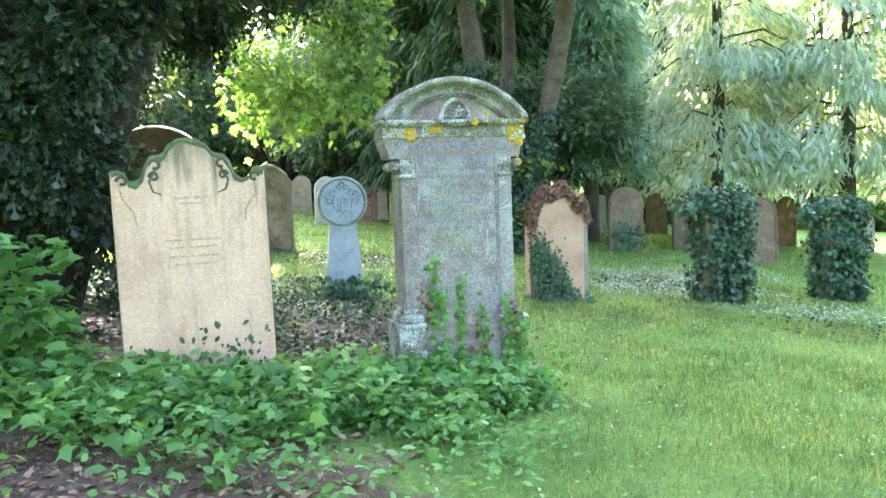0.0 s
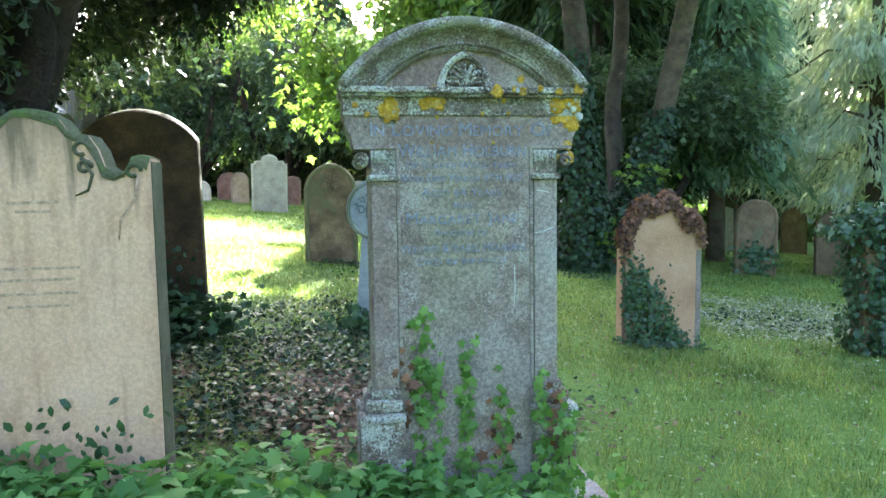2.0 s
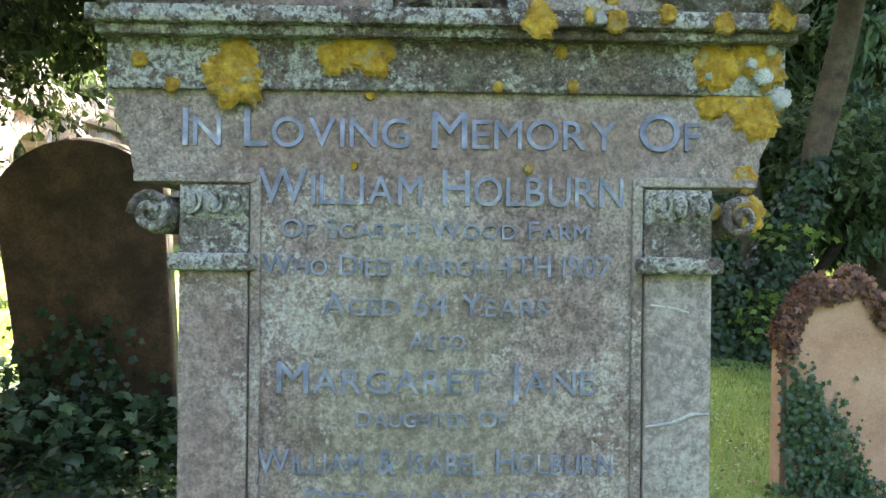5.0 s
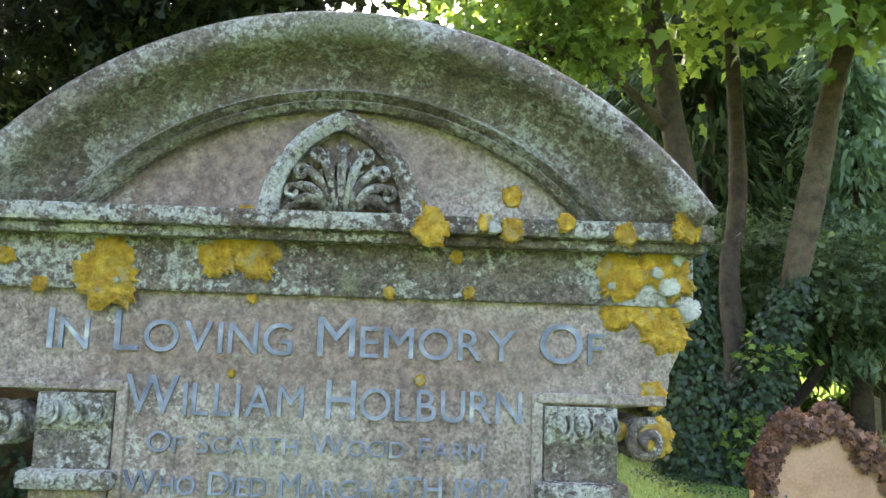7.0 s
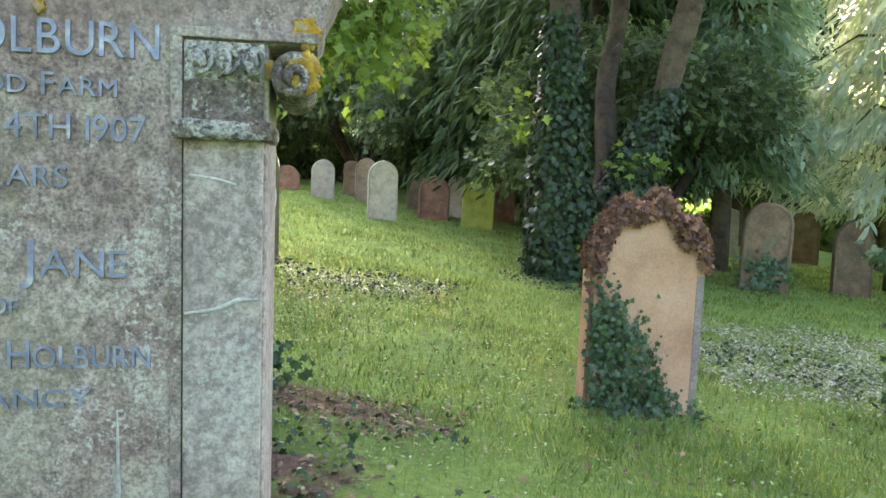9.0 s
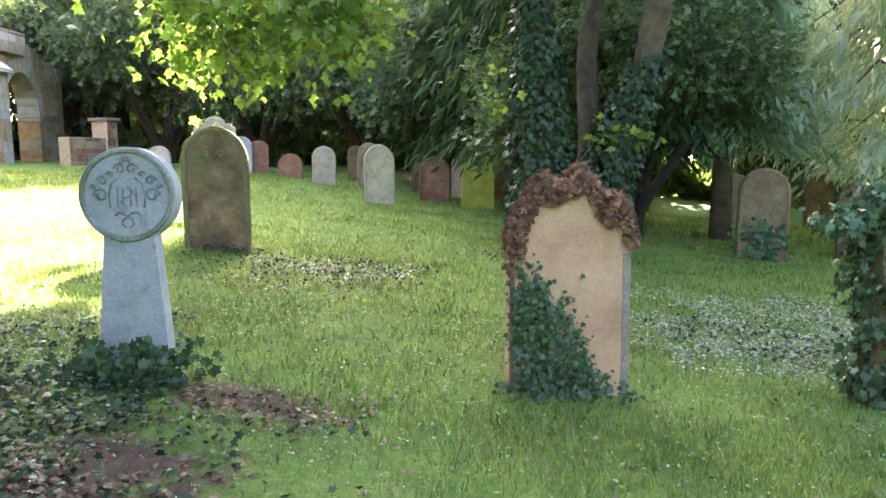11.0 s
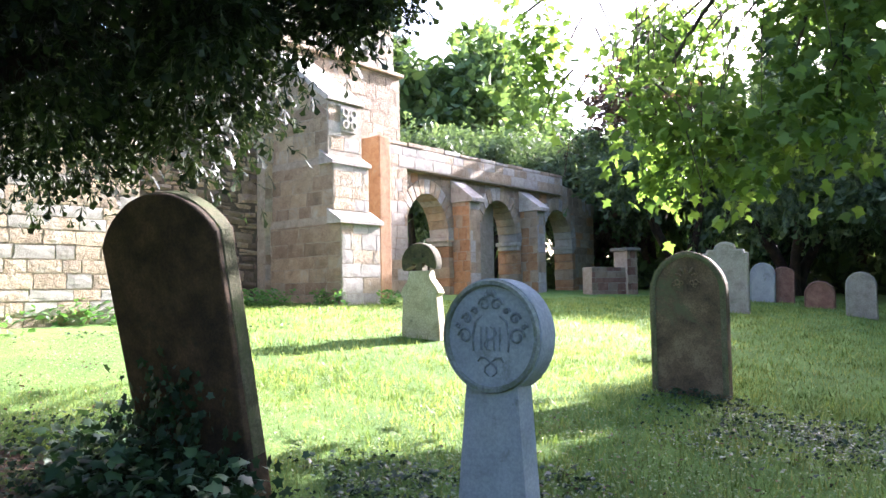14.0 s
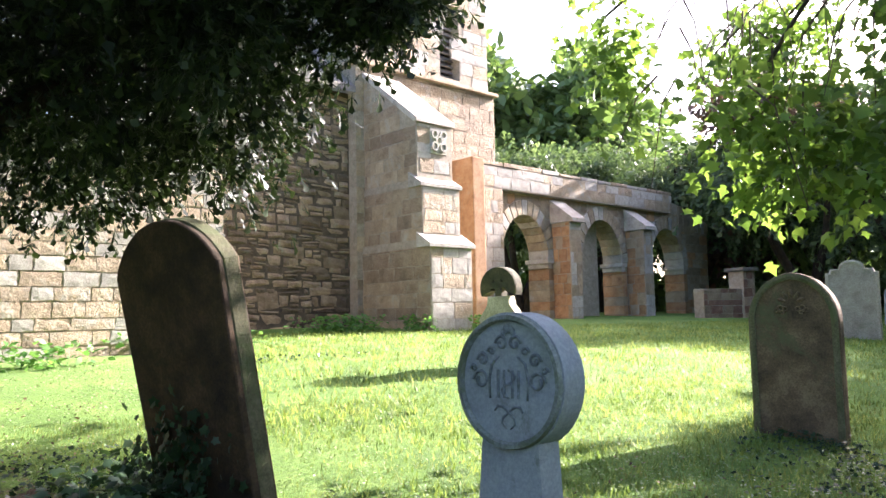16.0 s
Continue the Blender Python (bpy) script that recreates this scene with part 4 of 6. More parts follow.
for kind, w, h, mat, x, y, turn, label in (
        ("round", 0.82, 1.53, BROWN, 3.33, 17.75, 8, "brown round-topped headstone with ivy at its foot"),
        ("peak", 0.65, 1.30, PALE, 3.6, 25.0, 5, "pale grey peaked headstone by the trees"),
        ("gothic", 0.74, 1.45, BROWN, 5.75, 26.0, 5, "dark pointed headstone by the trees"),
        ("gothic", 0.70, 1.42, BROWN, 5.15, 19.35, 5, "grey-brown pointed headstone leaning slightly"),
        ("round", 0.60, 0.98, PALE, -6.6, 22.4, 20, "small pale round-topped headstone"),
        ("ogive", 0.68, 1.34, PALE, -4.34, 20.35, 20, "pale shouldered headstone on the lawn"),
        ("round", 0.78, 1.10, REDDISH, -3.69, 22.55, 15, "red-brown headstone with a rounded top"),
        ("round", 0.50, 1.15, PALE, -3.5, 24.5, 15, "pale headstone standing behind others"),
        ("gothic", 0.78, 1.37, GREEN_STONE, -2.46, 21.95, 12, "bright green alga-covered headstone"),
        ("segment", 0.75, 1.26, REDDISH, -2.4, 25.4, 10, "red sandstone headstone beside the ivy tree"),
        ("ogive", 0.62, 1.20, TAN, -5.95, 23.9, 18, "tan headstone under the yews"),
        ("segment", 0.50, 1.00, BROWN, -6.75, 25.0, 18, "brown headstone under the yews"),
        ("round", 0.60, 1.05, BROWN, -4.7, 24.8, 16, "dull brown headstone behind a red one"),
        ("shoulder", 0.92, 1.50, PALE, -8.2, 19.95, 26, "pale shouldered headstone with a shaped top"),
        ("round", 0.62, 1.04, BLUEGREY, -10.0, 24.2, 26, "grey-blue headstone with a rounded top"),
        ("segment", 0.55, 0.95, REDDISH, -9.6, 24.5, 26, "dark red headstone under the yews"),
        ("round", 0.68, 0.66, REDDISH, -8.15, 23.6, 20, "low dark headstone under the yews"),
        ("round", 0.80, 0.97, REDDISH, -12.4, 25.6, 20, "low red headstone near the ruined wall"),
        ("round", 0.56, 0.98, TAN, -10.95, 23.6, 20, "pinkish headstone beside a shaped one"),
        ("round", 0.66, 0.66, PALE, -12.4, 23.7, 20, "low pale headstone near the broken wall"),
        ("round", 0.82, 1.48, BROWN, 6.05, 16.6, 14, "brown headstone behind an ivy-covered one"),
        ("round", 0.56, 1.12, PALE, 0.7, 27.0, 8, "pale headstone in deep shade of conifers"),
        ("gothic", 0.64, 1.50, REDDISH, 9.0, 23.2, 8, "dark red headstone among the trees"),
        ("round", 0.8, 1.2, PALE, 10.4, 21.5, 5, "pale headstone standing among trees")):
    headstone(kind, w, h, 0.13, mat, on_ground(x, y, turn, random.uniform(-2, 2), random.uniform(-2, 2)), label, 0.05 if w > 0.7 else 0.035, "rows of headstones")
for x, y, w, h in ((3.35, 10.0, 0.64, 1.48), (5.34, 11.05, 0.60, 1.52)):
    headstone("round", w, h, 0.2, BROWN, on_ground(x, y, 22), "headstone wholly wrapped in dark ivy", 0, "ivy-covered headstones")

# ---- church ----
CHURCH = pose(0, 0, 0, 0, 0, 105.06)                    # x along the wall, y into the building
blocks = []
for k in range(8):
    bm = box(-0.5, 0.5, -0.5, 0.5, -0.5, 0.5)
    bmesh.ops.subdivide_edges(bm, edges=[e for e in bm.edges if abs(e.verts[0].co.y - e.verts[1].co.y) < 0.1], cuts=2, use_grid_fill=True)
    for v in bm.verts:
        edge = max(abs(v.co.x), abs(v.co.z)) > 0.4
        v.co.x += random.uniform(-0.03, 0.03) * (edge)
        v.co.z += random.uniform(-0.04, 0.04) * (edge)
        if v.co.y < 0:
            v.co.y += (0.16 * random.random() + (0.30 if edge else -0.1 * random.random())) if k > 3 else (0.05 * random.random() + (0.04 if edge else 0.0))
    me = bpy.data.meshes.new("stone")
    bm.to_mesh(me)
    bm.free()
    blocks.append(me)
block_sets = {}


def block_set(material):
    if material.name not in block_sets:
        made = []
        for b in (blocks[4:] if material.name.startswith("rubble") else blocks[:4]):
            c = b.copy()
            c.materials.append(material)
            made.append(c)
        block_sets[material.name] = made
    return block_sets[material.name]


def lay(parent, mats, a0, a1, z0, z1, at, course, length, face="front", keep=None, proud=0.014, gap=0.016, wild=0.0):
    """Courses of separate stones on a wall's face: front faces look along -y; 'left' faces look along -x, with a measured along y."""
    z = z0
    while z < z1 - 0.04:
        h = min(course * random.uniform(0.8 - 0.25 * wild, 1.2 + 0.3 * wild), z1 - z)
        a = a0 - random.random() * length * 0.6
        while a < a1 - 0.02:
            w = length * random.uniform(0.55 - 0.15 * wild, 1.45 + 0.3 * wild)
            lo, hi = max(a, a0), min(a + w, a1)
            a += w
            if hi - lo < 0.07 or (keep and not keep((lo + hi) / 2, z + h / 2)):
                continue
            d, c, cells = 0.09, (lo + hi) / 2, [(0.0, 1.0)]
            if wild and random.random() < 0.4 and hi - lo > 0.2:
                cut = random.uniform(0.35, 0.65)
                cells = [(0.0, cut), (cut, 1.0)]
            elif wild and random.random() < 0.2:
                cells = [(-0.25, 1.25)]
            for f0, f1 in cells:
                ob = new("stone", random.choice(block_set(random.choice(mats))))
                ob.parent = parent
                zc, hc = z + h * (f0 + f1) / 2, h * (f1 - f0)
                if face == "front":
                    ob.location = (c + wild * random.uniform(-0.03, 0.03), at + d / 2 - proud + 0.035 * wild * random.random(), zc + wild * random.uniform(-0.015, 0.015))
                    ob.rotation_euler = (0, radians(wild * random.uniform(-7, 7)), 0)
                else:
                    ob.location, ob.rotation_euler = (at + d / 2 - proud, c, zc), (0, 0, radians(-90))
                ob.scale = (hi - lo - gap - 0.08 * wild * random.random() * (hi - lo), d, max(hc - gap, 0.04) * (1 - 0.15 * wild * random.random()))
        z += h


church = thing("church", "old sandstone church with tower, buttress and rubble walls", "church", CHURCH)
aisle = part("aisle_wall", box(3.0, 11.05, 7.92, 12.0, 0.2, 4.3), MORTAR, church)
nave = part("nave_wall", box(11.05, 15.7, 11.2, 12.2, 0.4, 6.7), JOINT, church)
roof = part("aisle_roof", slab([(7.7, 4.3), (12.2, 6.4), (12.2, 6.55), (7.7, 4.45)], 3.0, 11.2, 0), SLATE, church)
roof.data.transform(Matrix(((0, 1, 0, 0), (1, 0, 0, 0), (0, 0, 1, 0), (0, 0, 0, 1))))
eave = part("nave_roof", slab([(10.9, 6.66), (10.9, 6.8), (15.0, 10.2), (15.0, 10.05)], 3.0, 15.7, 0), SLATE, church)
eave.data.transform(Matrix(((0, 1, 0, 0), (1, 0, 0, 0), (0, 0, 1, 0), (0, 0, 0, 1))))
tower = part("tower_wall", box(15.7, 20.2, 10.92, 15.4, 0.4, 7.35), MORTAR, church)
upper = bmesh.new()
for x0, x1, z0, z1 in ((15.8, 18.42, 7.42, 12.0), (19.1, 20.12, 7.42, 12.0), (18.42, 19.1, 7.42, 7.62), (18.42, 19.1, 9.6, 12.0)):
    box(x0, x1, 11.05, 11.7, z0, z1, 0, upper)
box(15.8, 20.12, 12.0, 15.3, 7.42, 12.0, 0, upper)
belfry = part("belfry_wall", upper, MORTAR, church)
part("string_course", box(15.6, 20.28, 10.80, 15.5, 7.35, 7.44, 0.02), ASHLAR, church)
for k in range(11):
    sl = part("louvre_slat", box(18.42, 19.1, -0.02, 0.02, -0.09, 0.09, 0.004), WOOD, belfry, "grey louvre board")
    sl.matrix_local = pose(0, 11.35, 7.75 + 0.165 * k, -38, 0, 0)
# near-black sheet stands in for the shade behind the louvres
part("belfry_dark", box(18.42, 19.1, 11.6, 11.7, 7.6, 9.6), DARK, belfry)
but = bmesh.new()
for o, x0, x1 in (([(10.95, 0.4), (8.62, 0.4), (8.62, 3.0), (8.85, 3.16), (10.95, 3.16)], 15.85, 17.0), ([(10.95, 3.16), (8.9, 3.16), (8.9, 4.3), (9.05, 4.42), (10.95, 4.42)], 15.9, 16.95),
                  ([(10.95, 4.42), (9.08, 4.42), (9.08, 5.72), (10.95, 7.1)], 15.93, 16.92)):
    s = slab(o, x0, x1, 0)
    bmesh.ops.transform(s, verts=s.verts[:], matrix=Matrix(((0, 1, 0, 0), (1, 0, 0, 0), (0, 0, 1, 0), (0, 0, 0, 1))))
    me = bpy.data.meshes.new("tmp")
    s.to_mesh(me)
    s.free()
    but.from_mesh(me)
    bpy.data.meshes.remove(me)
buttress = part("buttress", but, MORTAR, church, "stepped buttress with drip mouldings")
for z, y, x0, x1 in ((3.08, 8.56, 15.78, 17.07), (4.36, 8.86, 15.84, 17.01), (5.74, 9.02, 15.88, 16.97)):
    dm = slab([(y + 0.42, z + 0.24), (y, z - 0.02), (y, z - 0.09), (y + 0.42, z - 0.09)] if z < 5 else [(10.95, 7.2), (y, z), (y, z - 0.08), (y + 0.1, z - 0.08), (10.95, 7.08)], x0, x1, 0.008)
    bmesh.ops.transform(dm, verts=dm.verts[:], matrix=Matrix(((0, 1, 0, 0), (1, 0, 0, 0), (0, 0, 1, 0), (0, 0, 0, 1))))
    part("weathering", dm, PALE, buttress, "sloping drip stone")
qf = bmesh.new()
box(16.28, 16.74, 9.05, 9.12, 5.02, 5.60, 0.01, qf)
for cx, cz in ((16.39, 5.44), (16.63, 5.44), (16.39, 5.18), (16.63, 5.18), (16.51, 5.31)):
    ring = arc_sweep([(0.06, 9.0), (0.10, 9.0), (0.10, 9.06), (0.06, 9.06)], cz, 180, cx, 16)
    me = bpy.data.meshes.new("tmp")
    ring.to_mesh(me)
    ring.free()
    qf.from_mesh(me)
    bpy.data.meshes.remove(me)
part("tracery_panel", qf, PALE, buttress, "small carved tracery panel")
part("orange_pier", box(18.6, 19.0, 10.15, 11.0, 0.4, 5.45, 0.03), ORANGE, church, "smooth orange sandstone pier")

arcade = thing("ruined_arcade", "roofless sandstone arcade wall with three arches and gabled buttresses", "ruin", CHURCH)
ARCHES = ((20.25, 22.2), (23.6, 25.7), (27.2, 29.25))
ZI = 3.12
line = [(19.5, 0.4)]
for x0, x1 in ARCHES:
    r, cx = (x1 - x0) / 2, (x0 + x1) / 2
    line += [(x0, 0.4)] + [(cx - r * math.cos(t), ZI + 1.28 * r * math.sin(t)) for t in np.linspace(0, math.pi, 18)] + [(x1, 0.4)]
line += [(30.9, 0.4), (30.9, 4.5), (30.3, 4.55), (30.1, 4.8), (29.6, 4.9), (29.4, 5.15), (28.5, 5.3), (28.3, 5.48), (19.5, 5.48)]
wall = part("arch_wall", slab(line, 10.9, 11.6, 0), MORTAR, arcade)
band = part("parapet", box(19.5, 28.4, 10.72, 11.62, 4.86, 5.46, 0.02), MORTAR, arcade)
x = 19.5
while x < 28.3:
    w = random.uniform(0.42, 0.95)
    cope = box(x, min(x + w - 0.012, 28.4), 10.69 + random.uniform(0, 0.03), 11.66, 5.46, 5.54 + random.uniform(0, 0.06), 0.022)
    for v in cope.verts:
        v.co.z += 0.02 * noise.noise(v.co * 3.1) * (v.co.z > 5.5)
    part("coping_stone", cope, random.choice((PALE, ASHLAR, TAN)), band)
    x += w
for k in range(16):
    x = 28.45 + 0.15 * k
    part("broken_stone", box(x, x + random.uniform(0.2, 0.36), 10.86 + random.uniform(0, 0.1), 11.6, 4.3, 5.32 - 0.34 * (x - 28.4) + random.uniform(0.0, 0.22), 0.03), random.choice((ASHLAR, TAN, PALE)), wall, "broken stone on the ruined wall end" if k == 0 else "")
piers = []
for x0, x1 in ((22.38, 22.86), (25.95, 26.42)):
    p = part("pier_buttress", box(x0, x1, 10.25, 10.95, 0.4, 4.15), MORTAR, arcade, "gabled buttress pier")
    g = slab([(10.1, 4.12), (10.1, 4.22), (10.95, 4.85), (10.95, 4.12)], x0 - 0.07, x1 + 0.07, 0.008)
    bmesh.ops.transform(g, verts=g.verts[:], matrix=Matrix(((0, 1, 0, 0), (1, 0, 0, 0), (0, 0, 1, 0), (0, 0, 0, 1))))
    part("gable_cap", g, PALE, p, "pale sloped cap stone")
    piers.append(p)
endp = part("end_pier", box(19.5, 20.24, 10.72, 10.95, 0.4, 4.9), MORTAR, arcade)
part("blocking", box(23.6, 25.0, 11.3, 11.5, 0.4, 4.4), MORTAR, arcade, "infilled second arch")
for x0, x1 in ARCHES:
    r, cx = (x1 - x0) / 2, (x0 + x1) / 2
    n = 15
    for k in range(n):
        a0, a1 = math.pi * k / n, math.pi * (k + 1) / n
        v = [(cx - rr * math.cos(t), ZI + 1.28 * rr * math.sin(t)) for rr, t in ((r - 0.06, a0 + 0.01), (r - 0.06, a1 - 0.01), (r + 0.26, a1 - 0.01), (r + 0.26, a0 + 0.01))]
        part("arch_stone", slab(v, 10.84, 11.56, 0.012), random.choice((ASHLAR, ASHLAR, PALE)), wall)
    imp = box(x1 - 0.16, x1 + 0.12, 10.78, 11.62, ZI - 0.12, ZI, 0.02)
    box(x1 - 0.10, x1 + 0.06, 10.82, 11.58, ZI - 0.26, ZI - 0.12, 0.03, imp)
    part("impost", imp, PALE, wall, "moulded impost capital")
    z = 0.9
    while z < ZI - 0.27:
        h = random.uniform(0.24, 0.36)
        part("jamb_stone", box(x1 - 0.05, x1 + 0.16, 10.86 - random.uniform(0, 0.02), 11.6, z, min(z + h - 0.012, ZI - 0.265), 0.015), random.choice((ASHLAR, ORANGE, ORANGE)), wall)
        z += h


def solid(x, z):
    for x0, x1 in ARCHES:
        r, cx = (x1 - x0) / 2 + 0.24, (x0 + x1) / 2
        if abs(x - cx) < r and (z < ZI or ((x - cx) / r) ** 2 + ((z - ZI) / (1.28 * r)) ** 2 < 1):
            return False
    return not (x > 28.4 and z > 5.3 - 0.33 * (x - 28.4)) and z < 5.4


lay(aisle, (ASHLAR, ASHLAR, PALE), 6.6, 11.03, 0.7, 4.28, 7.92, 0.205, 0.42, proud=0.022, gap=0.02)
lay(nave, (RUBBLE,), 11.7, 15.7, 0.9, 6.65, 11.2, 0.185, 0.36, proud=0.055, gap=0.026, wild=1.0)
lay(tower, (ASHLAR, ASHLAR, TAN, TAN), 15.7, 20.2, 0.9, 7.33, 10.92, 0.30, 0.55, proud=0.02, keep=lambda x, z: not (15.9 < x < 16.95 and z < 7.0) and not (x > 19.0 and z < 5.4))
lay(belfry, (ASHLAR, PALE), 16.2, 20.12, 7.46, 10.4, 11.05, 0.32, 0.6, proud=0.015, keep=lambda x, z: not (18.3 < x < 19.2 and 7.6 < z < 9.6))
lay(buttress, (ASHLAR, PALE), 15.86, 16.99, 0.9, 3.0, 8.62, 0.29, 0.5)
lay(buttress, (ASHLAR, PALE), 15.91, 16.94, 3.3, 4.28, 8.9, 0.29, 0.5)
lay(buttress, (ASHLAR, PALE), 15.94, 16.91, 4.6, 5.64, 9.08, 0.29, 0.5, keep=lambda x, z: not (16.22 < x < 16.8 and 4.95 < z < 5.66))
lay(buttress, (ASHLAR, TAN), 8.64, 10.9, 0.9, 3.0, 15.85, 0.29, 0.55, "left")
lay(buttress, (ASHLAR, TAN), 8.92, 10.9, 3.1, 4.3, 15.9, 0.29, 0.55, "left")
lay(buttress, (ASHLAR, TAN), 9.1, 10.9, 4.45, 6.9, 15.93, 0.29, 0.55, "left", keep=lambda y, z: z < 5.55 + (y - 9.1) * 0.74)
lay(wall, (ASHLAR, ASHLAR, TAN, TAN, ORANGE), 19.5, 30.9, 0.9, 4.86, 10.9, 0.27, 0.5, keep=solid)
lay(band, (ASHLAR, PALE), 19.5, 28.4, 4.9, 5.44, 10.72, 0.27, 0.6)
lay(endp, (ASHLAR, PALE), 19.5, 20.24, 0.9, 4.86, 10.72, 0.3, 0.45)
for p, (x0, x1) in zip(piers, ((22.38, 22.86), (25.95, 26.42))):
    lay(p, (ASHLAR, PALE), x0, x1, 0.9, 4.12, 10.25, 0.3, 0.45)
    lay(p, (ORANGE, ASHLAR), 10.27, 10.9, 0.9, 4.12, x0, 0.3, 0.4, "left")

# low wall stub with a capped pillar
stub = thing("low_wall", "low broken pinkish wall ending in a capped pillar", "wall", pose(-14.7, 23.55, 1.27, 0, 0, 88))
lw = part("wall", box(-0.95, 0.5, -0.2, 0.2, -0.3, 0.95, 0.03), MORTAR, stub)
pl = part("pillar", box(0.5, 0.95, -0.28, 0.28, -0.3, 1.45, 0.02), MORTAR, stub)
part("cap", box(0.42, 1.05, -0.36, 0.36, 1.45, 1.56, 0.03), SLATE, stub, "dark flat cap stone")
lay(lw, (REDDISH, TAN, TAN), -0.95, 0.5, 0.0, 0.95, -0.2, 0.2, 0.4)
lay(pl, (REDDISH, TAN, TAN), 0.5, 0.95, 0.0, 1.45, -0.28, 0.24, 0.4)


# ---- trees ----
def trunk_part(name, stems, parent, material, segs=12, wobble=0.12):
    """Stems of one tree: lists of (x, y, z, radius)."""
    for k, st in enumerate(stems):
        pts = smooth_path([s[:3] for s in st], 6)
        rad = np.interp(np.linspace(0, len(st) - 1, len(pts)), range(len(st)), [s[3] for s in st])
        part(name if k == 0 else "limb", tube(pts, list(rad), segs, wobble), material, parent, "", True)


yew = thing("yew_tree", "old dark yew tree with leaning trunk and low hanging boughs", "tree", pose(0, 0, 0))
trunk_part("trunk", [[(-3.7, 5.2, 0.1, 0.55), (-3.6, 5.3, 0.9, 0.45), (-3.2, 5.4, 1.8, 0.36), (-2.15, 5.0, 2.95, 0.27), (-1.1, 4.6, 3.9, 0.16), (0.1, 4.2, 4.8, 0.06)],
                     [(-3.5, 5.0, 0.6, 0.34), (-3.9, 5.0, 2.2, 0.30), (-4.3, 4.8, 4.0, 0.22), (-4.6, 4.6, 6.5, 0.1)],
                     [(-3.2, 4.7, 0.0, 0.26), (-3.0, 4.9, 0.8, 0.19), (-2.75, 5.05, 1.6, 0.15), (-2.45, 5.1, 2.3, 0.13), (-2.2, 4.8, 3.3, 0.09)],
                     [(-3.6, 4.6, 0.0, 0.24), (-3.7, 4.6, 1.2, 0.2), (-3.35, 4.5, 2.2, 0.15), (-3.0, 4.4, 3.4, 0.1)],
                     [(-3.4, 5.2, 1.3, 0.22), (-3.9, 5.8, 2.6, 0.10), (-4.0, 6.6, 3.2, 0.06), (-3.8, 7.6, 3.4, 0.03), (-3.4, 8.4, 3.9, 0.015)],
                     [(-3.3, 5.3, 1.6, 0.2), (-3.0, 4.4, 3.0, 0.14), (-2.6, 3.6, 4.2, 0.07)],
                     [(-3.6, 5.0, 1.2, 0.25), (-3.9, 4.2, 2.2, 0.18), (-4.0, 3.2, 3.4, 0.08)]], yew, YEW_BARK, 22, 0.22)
YEW_BLOBS = [(-3.7, 6.1, 3.55, 1.5, 1.1, 1.15), (-3.8, 7.1, 3.35, 1.1, 0.8, 0.95), (-3.5, 7.7, 3.75, 0.9, 0.6, 0.85), (-3.2, 8.3, 4.25, 0.8, 0.6, 0.65), (-3.7, 7.3, 2.75, 0.7, 0.5, 0.4),
             (-4.5, 5.0, 5.2, 2.4, 2.4, 2.0), (-2.6, 5.4, 4.9, 1.8, 1.6, 1.1), (-1.5, 6.8, 5.3, 1.6, 1.5, 0.8), (-4.6, 3.4, 3.4, 1.4, 1.4, 1.8), (-3.9, 4.0, 2.0, 0.8, 0.8, 1.3), (-5.2, 6.5, 4.2, 1.5, 1.5, 1.6), (-2.3, 3.4, 4.9, 1.5, 1.4, 0.9), (-4.6, 6.3, 2.9, 0.9, 0.8, 0.7), (-3.3, 4.4, 3.0, 0.9, 0.6, 0.8), (-2.9, 5.0, 3.6, 0.6, 0.5, 0.5), (-1.9, 4.6, 4.3, 1.0, 0.8, 0.6), (-0.6, 4.6, 5.0, 1.2, 1.0, 0.5), (-2.5, 7.0, 3.4, 0.8, 0.6, 0.38), (-3.2, 5.2, 2.6, 0.7, 0.4, 0.5), (-3.9, 4.6, 1.6, 0.5, 0.5, 0.7)]
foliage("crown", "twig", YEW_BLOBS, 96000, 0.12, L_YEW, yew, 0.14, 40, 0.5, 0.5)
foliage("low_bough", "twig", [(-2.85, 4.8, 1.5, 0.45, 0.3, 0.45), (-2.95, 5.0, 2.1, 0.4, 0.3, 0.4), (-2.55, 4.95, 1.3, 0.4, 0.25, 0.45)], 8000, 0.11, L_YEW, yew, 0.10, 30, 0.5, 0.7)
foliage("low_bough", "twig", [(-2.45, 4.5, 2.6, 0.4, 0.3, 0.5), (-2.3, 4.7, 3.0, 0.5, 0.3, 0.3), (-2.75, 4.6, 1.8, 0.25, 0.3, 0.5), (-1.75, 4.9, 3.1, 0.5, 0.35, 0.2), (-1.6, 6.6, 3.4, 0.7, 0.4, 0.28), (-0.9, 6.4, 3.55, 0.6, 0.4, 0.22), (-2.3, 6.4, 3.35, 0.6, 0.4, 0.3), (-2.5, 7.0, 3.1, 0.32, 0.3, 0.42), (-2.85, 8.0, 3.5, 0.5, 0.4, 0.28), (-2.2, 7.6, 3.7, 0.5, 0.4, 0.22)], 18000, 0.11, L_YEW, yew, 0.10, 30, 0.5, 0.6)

syc = thing("sycamore_tree", "ivy-clad sycamore with several stems and bright drooping branches", "tree", pose(0.2, 0.5, 0))
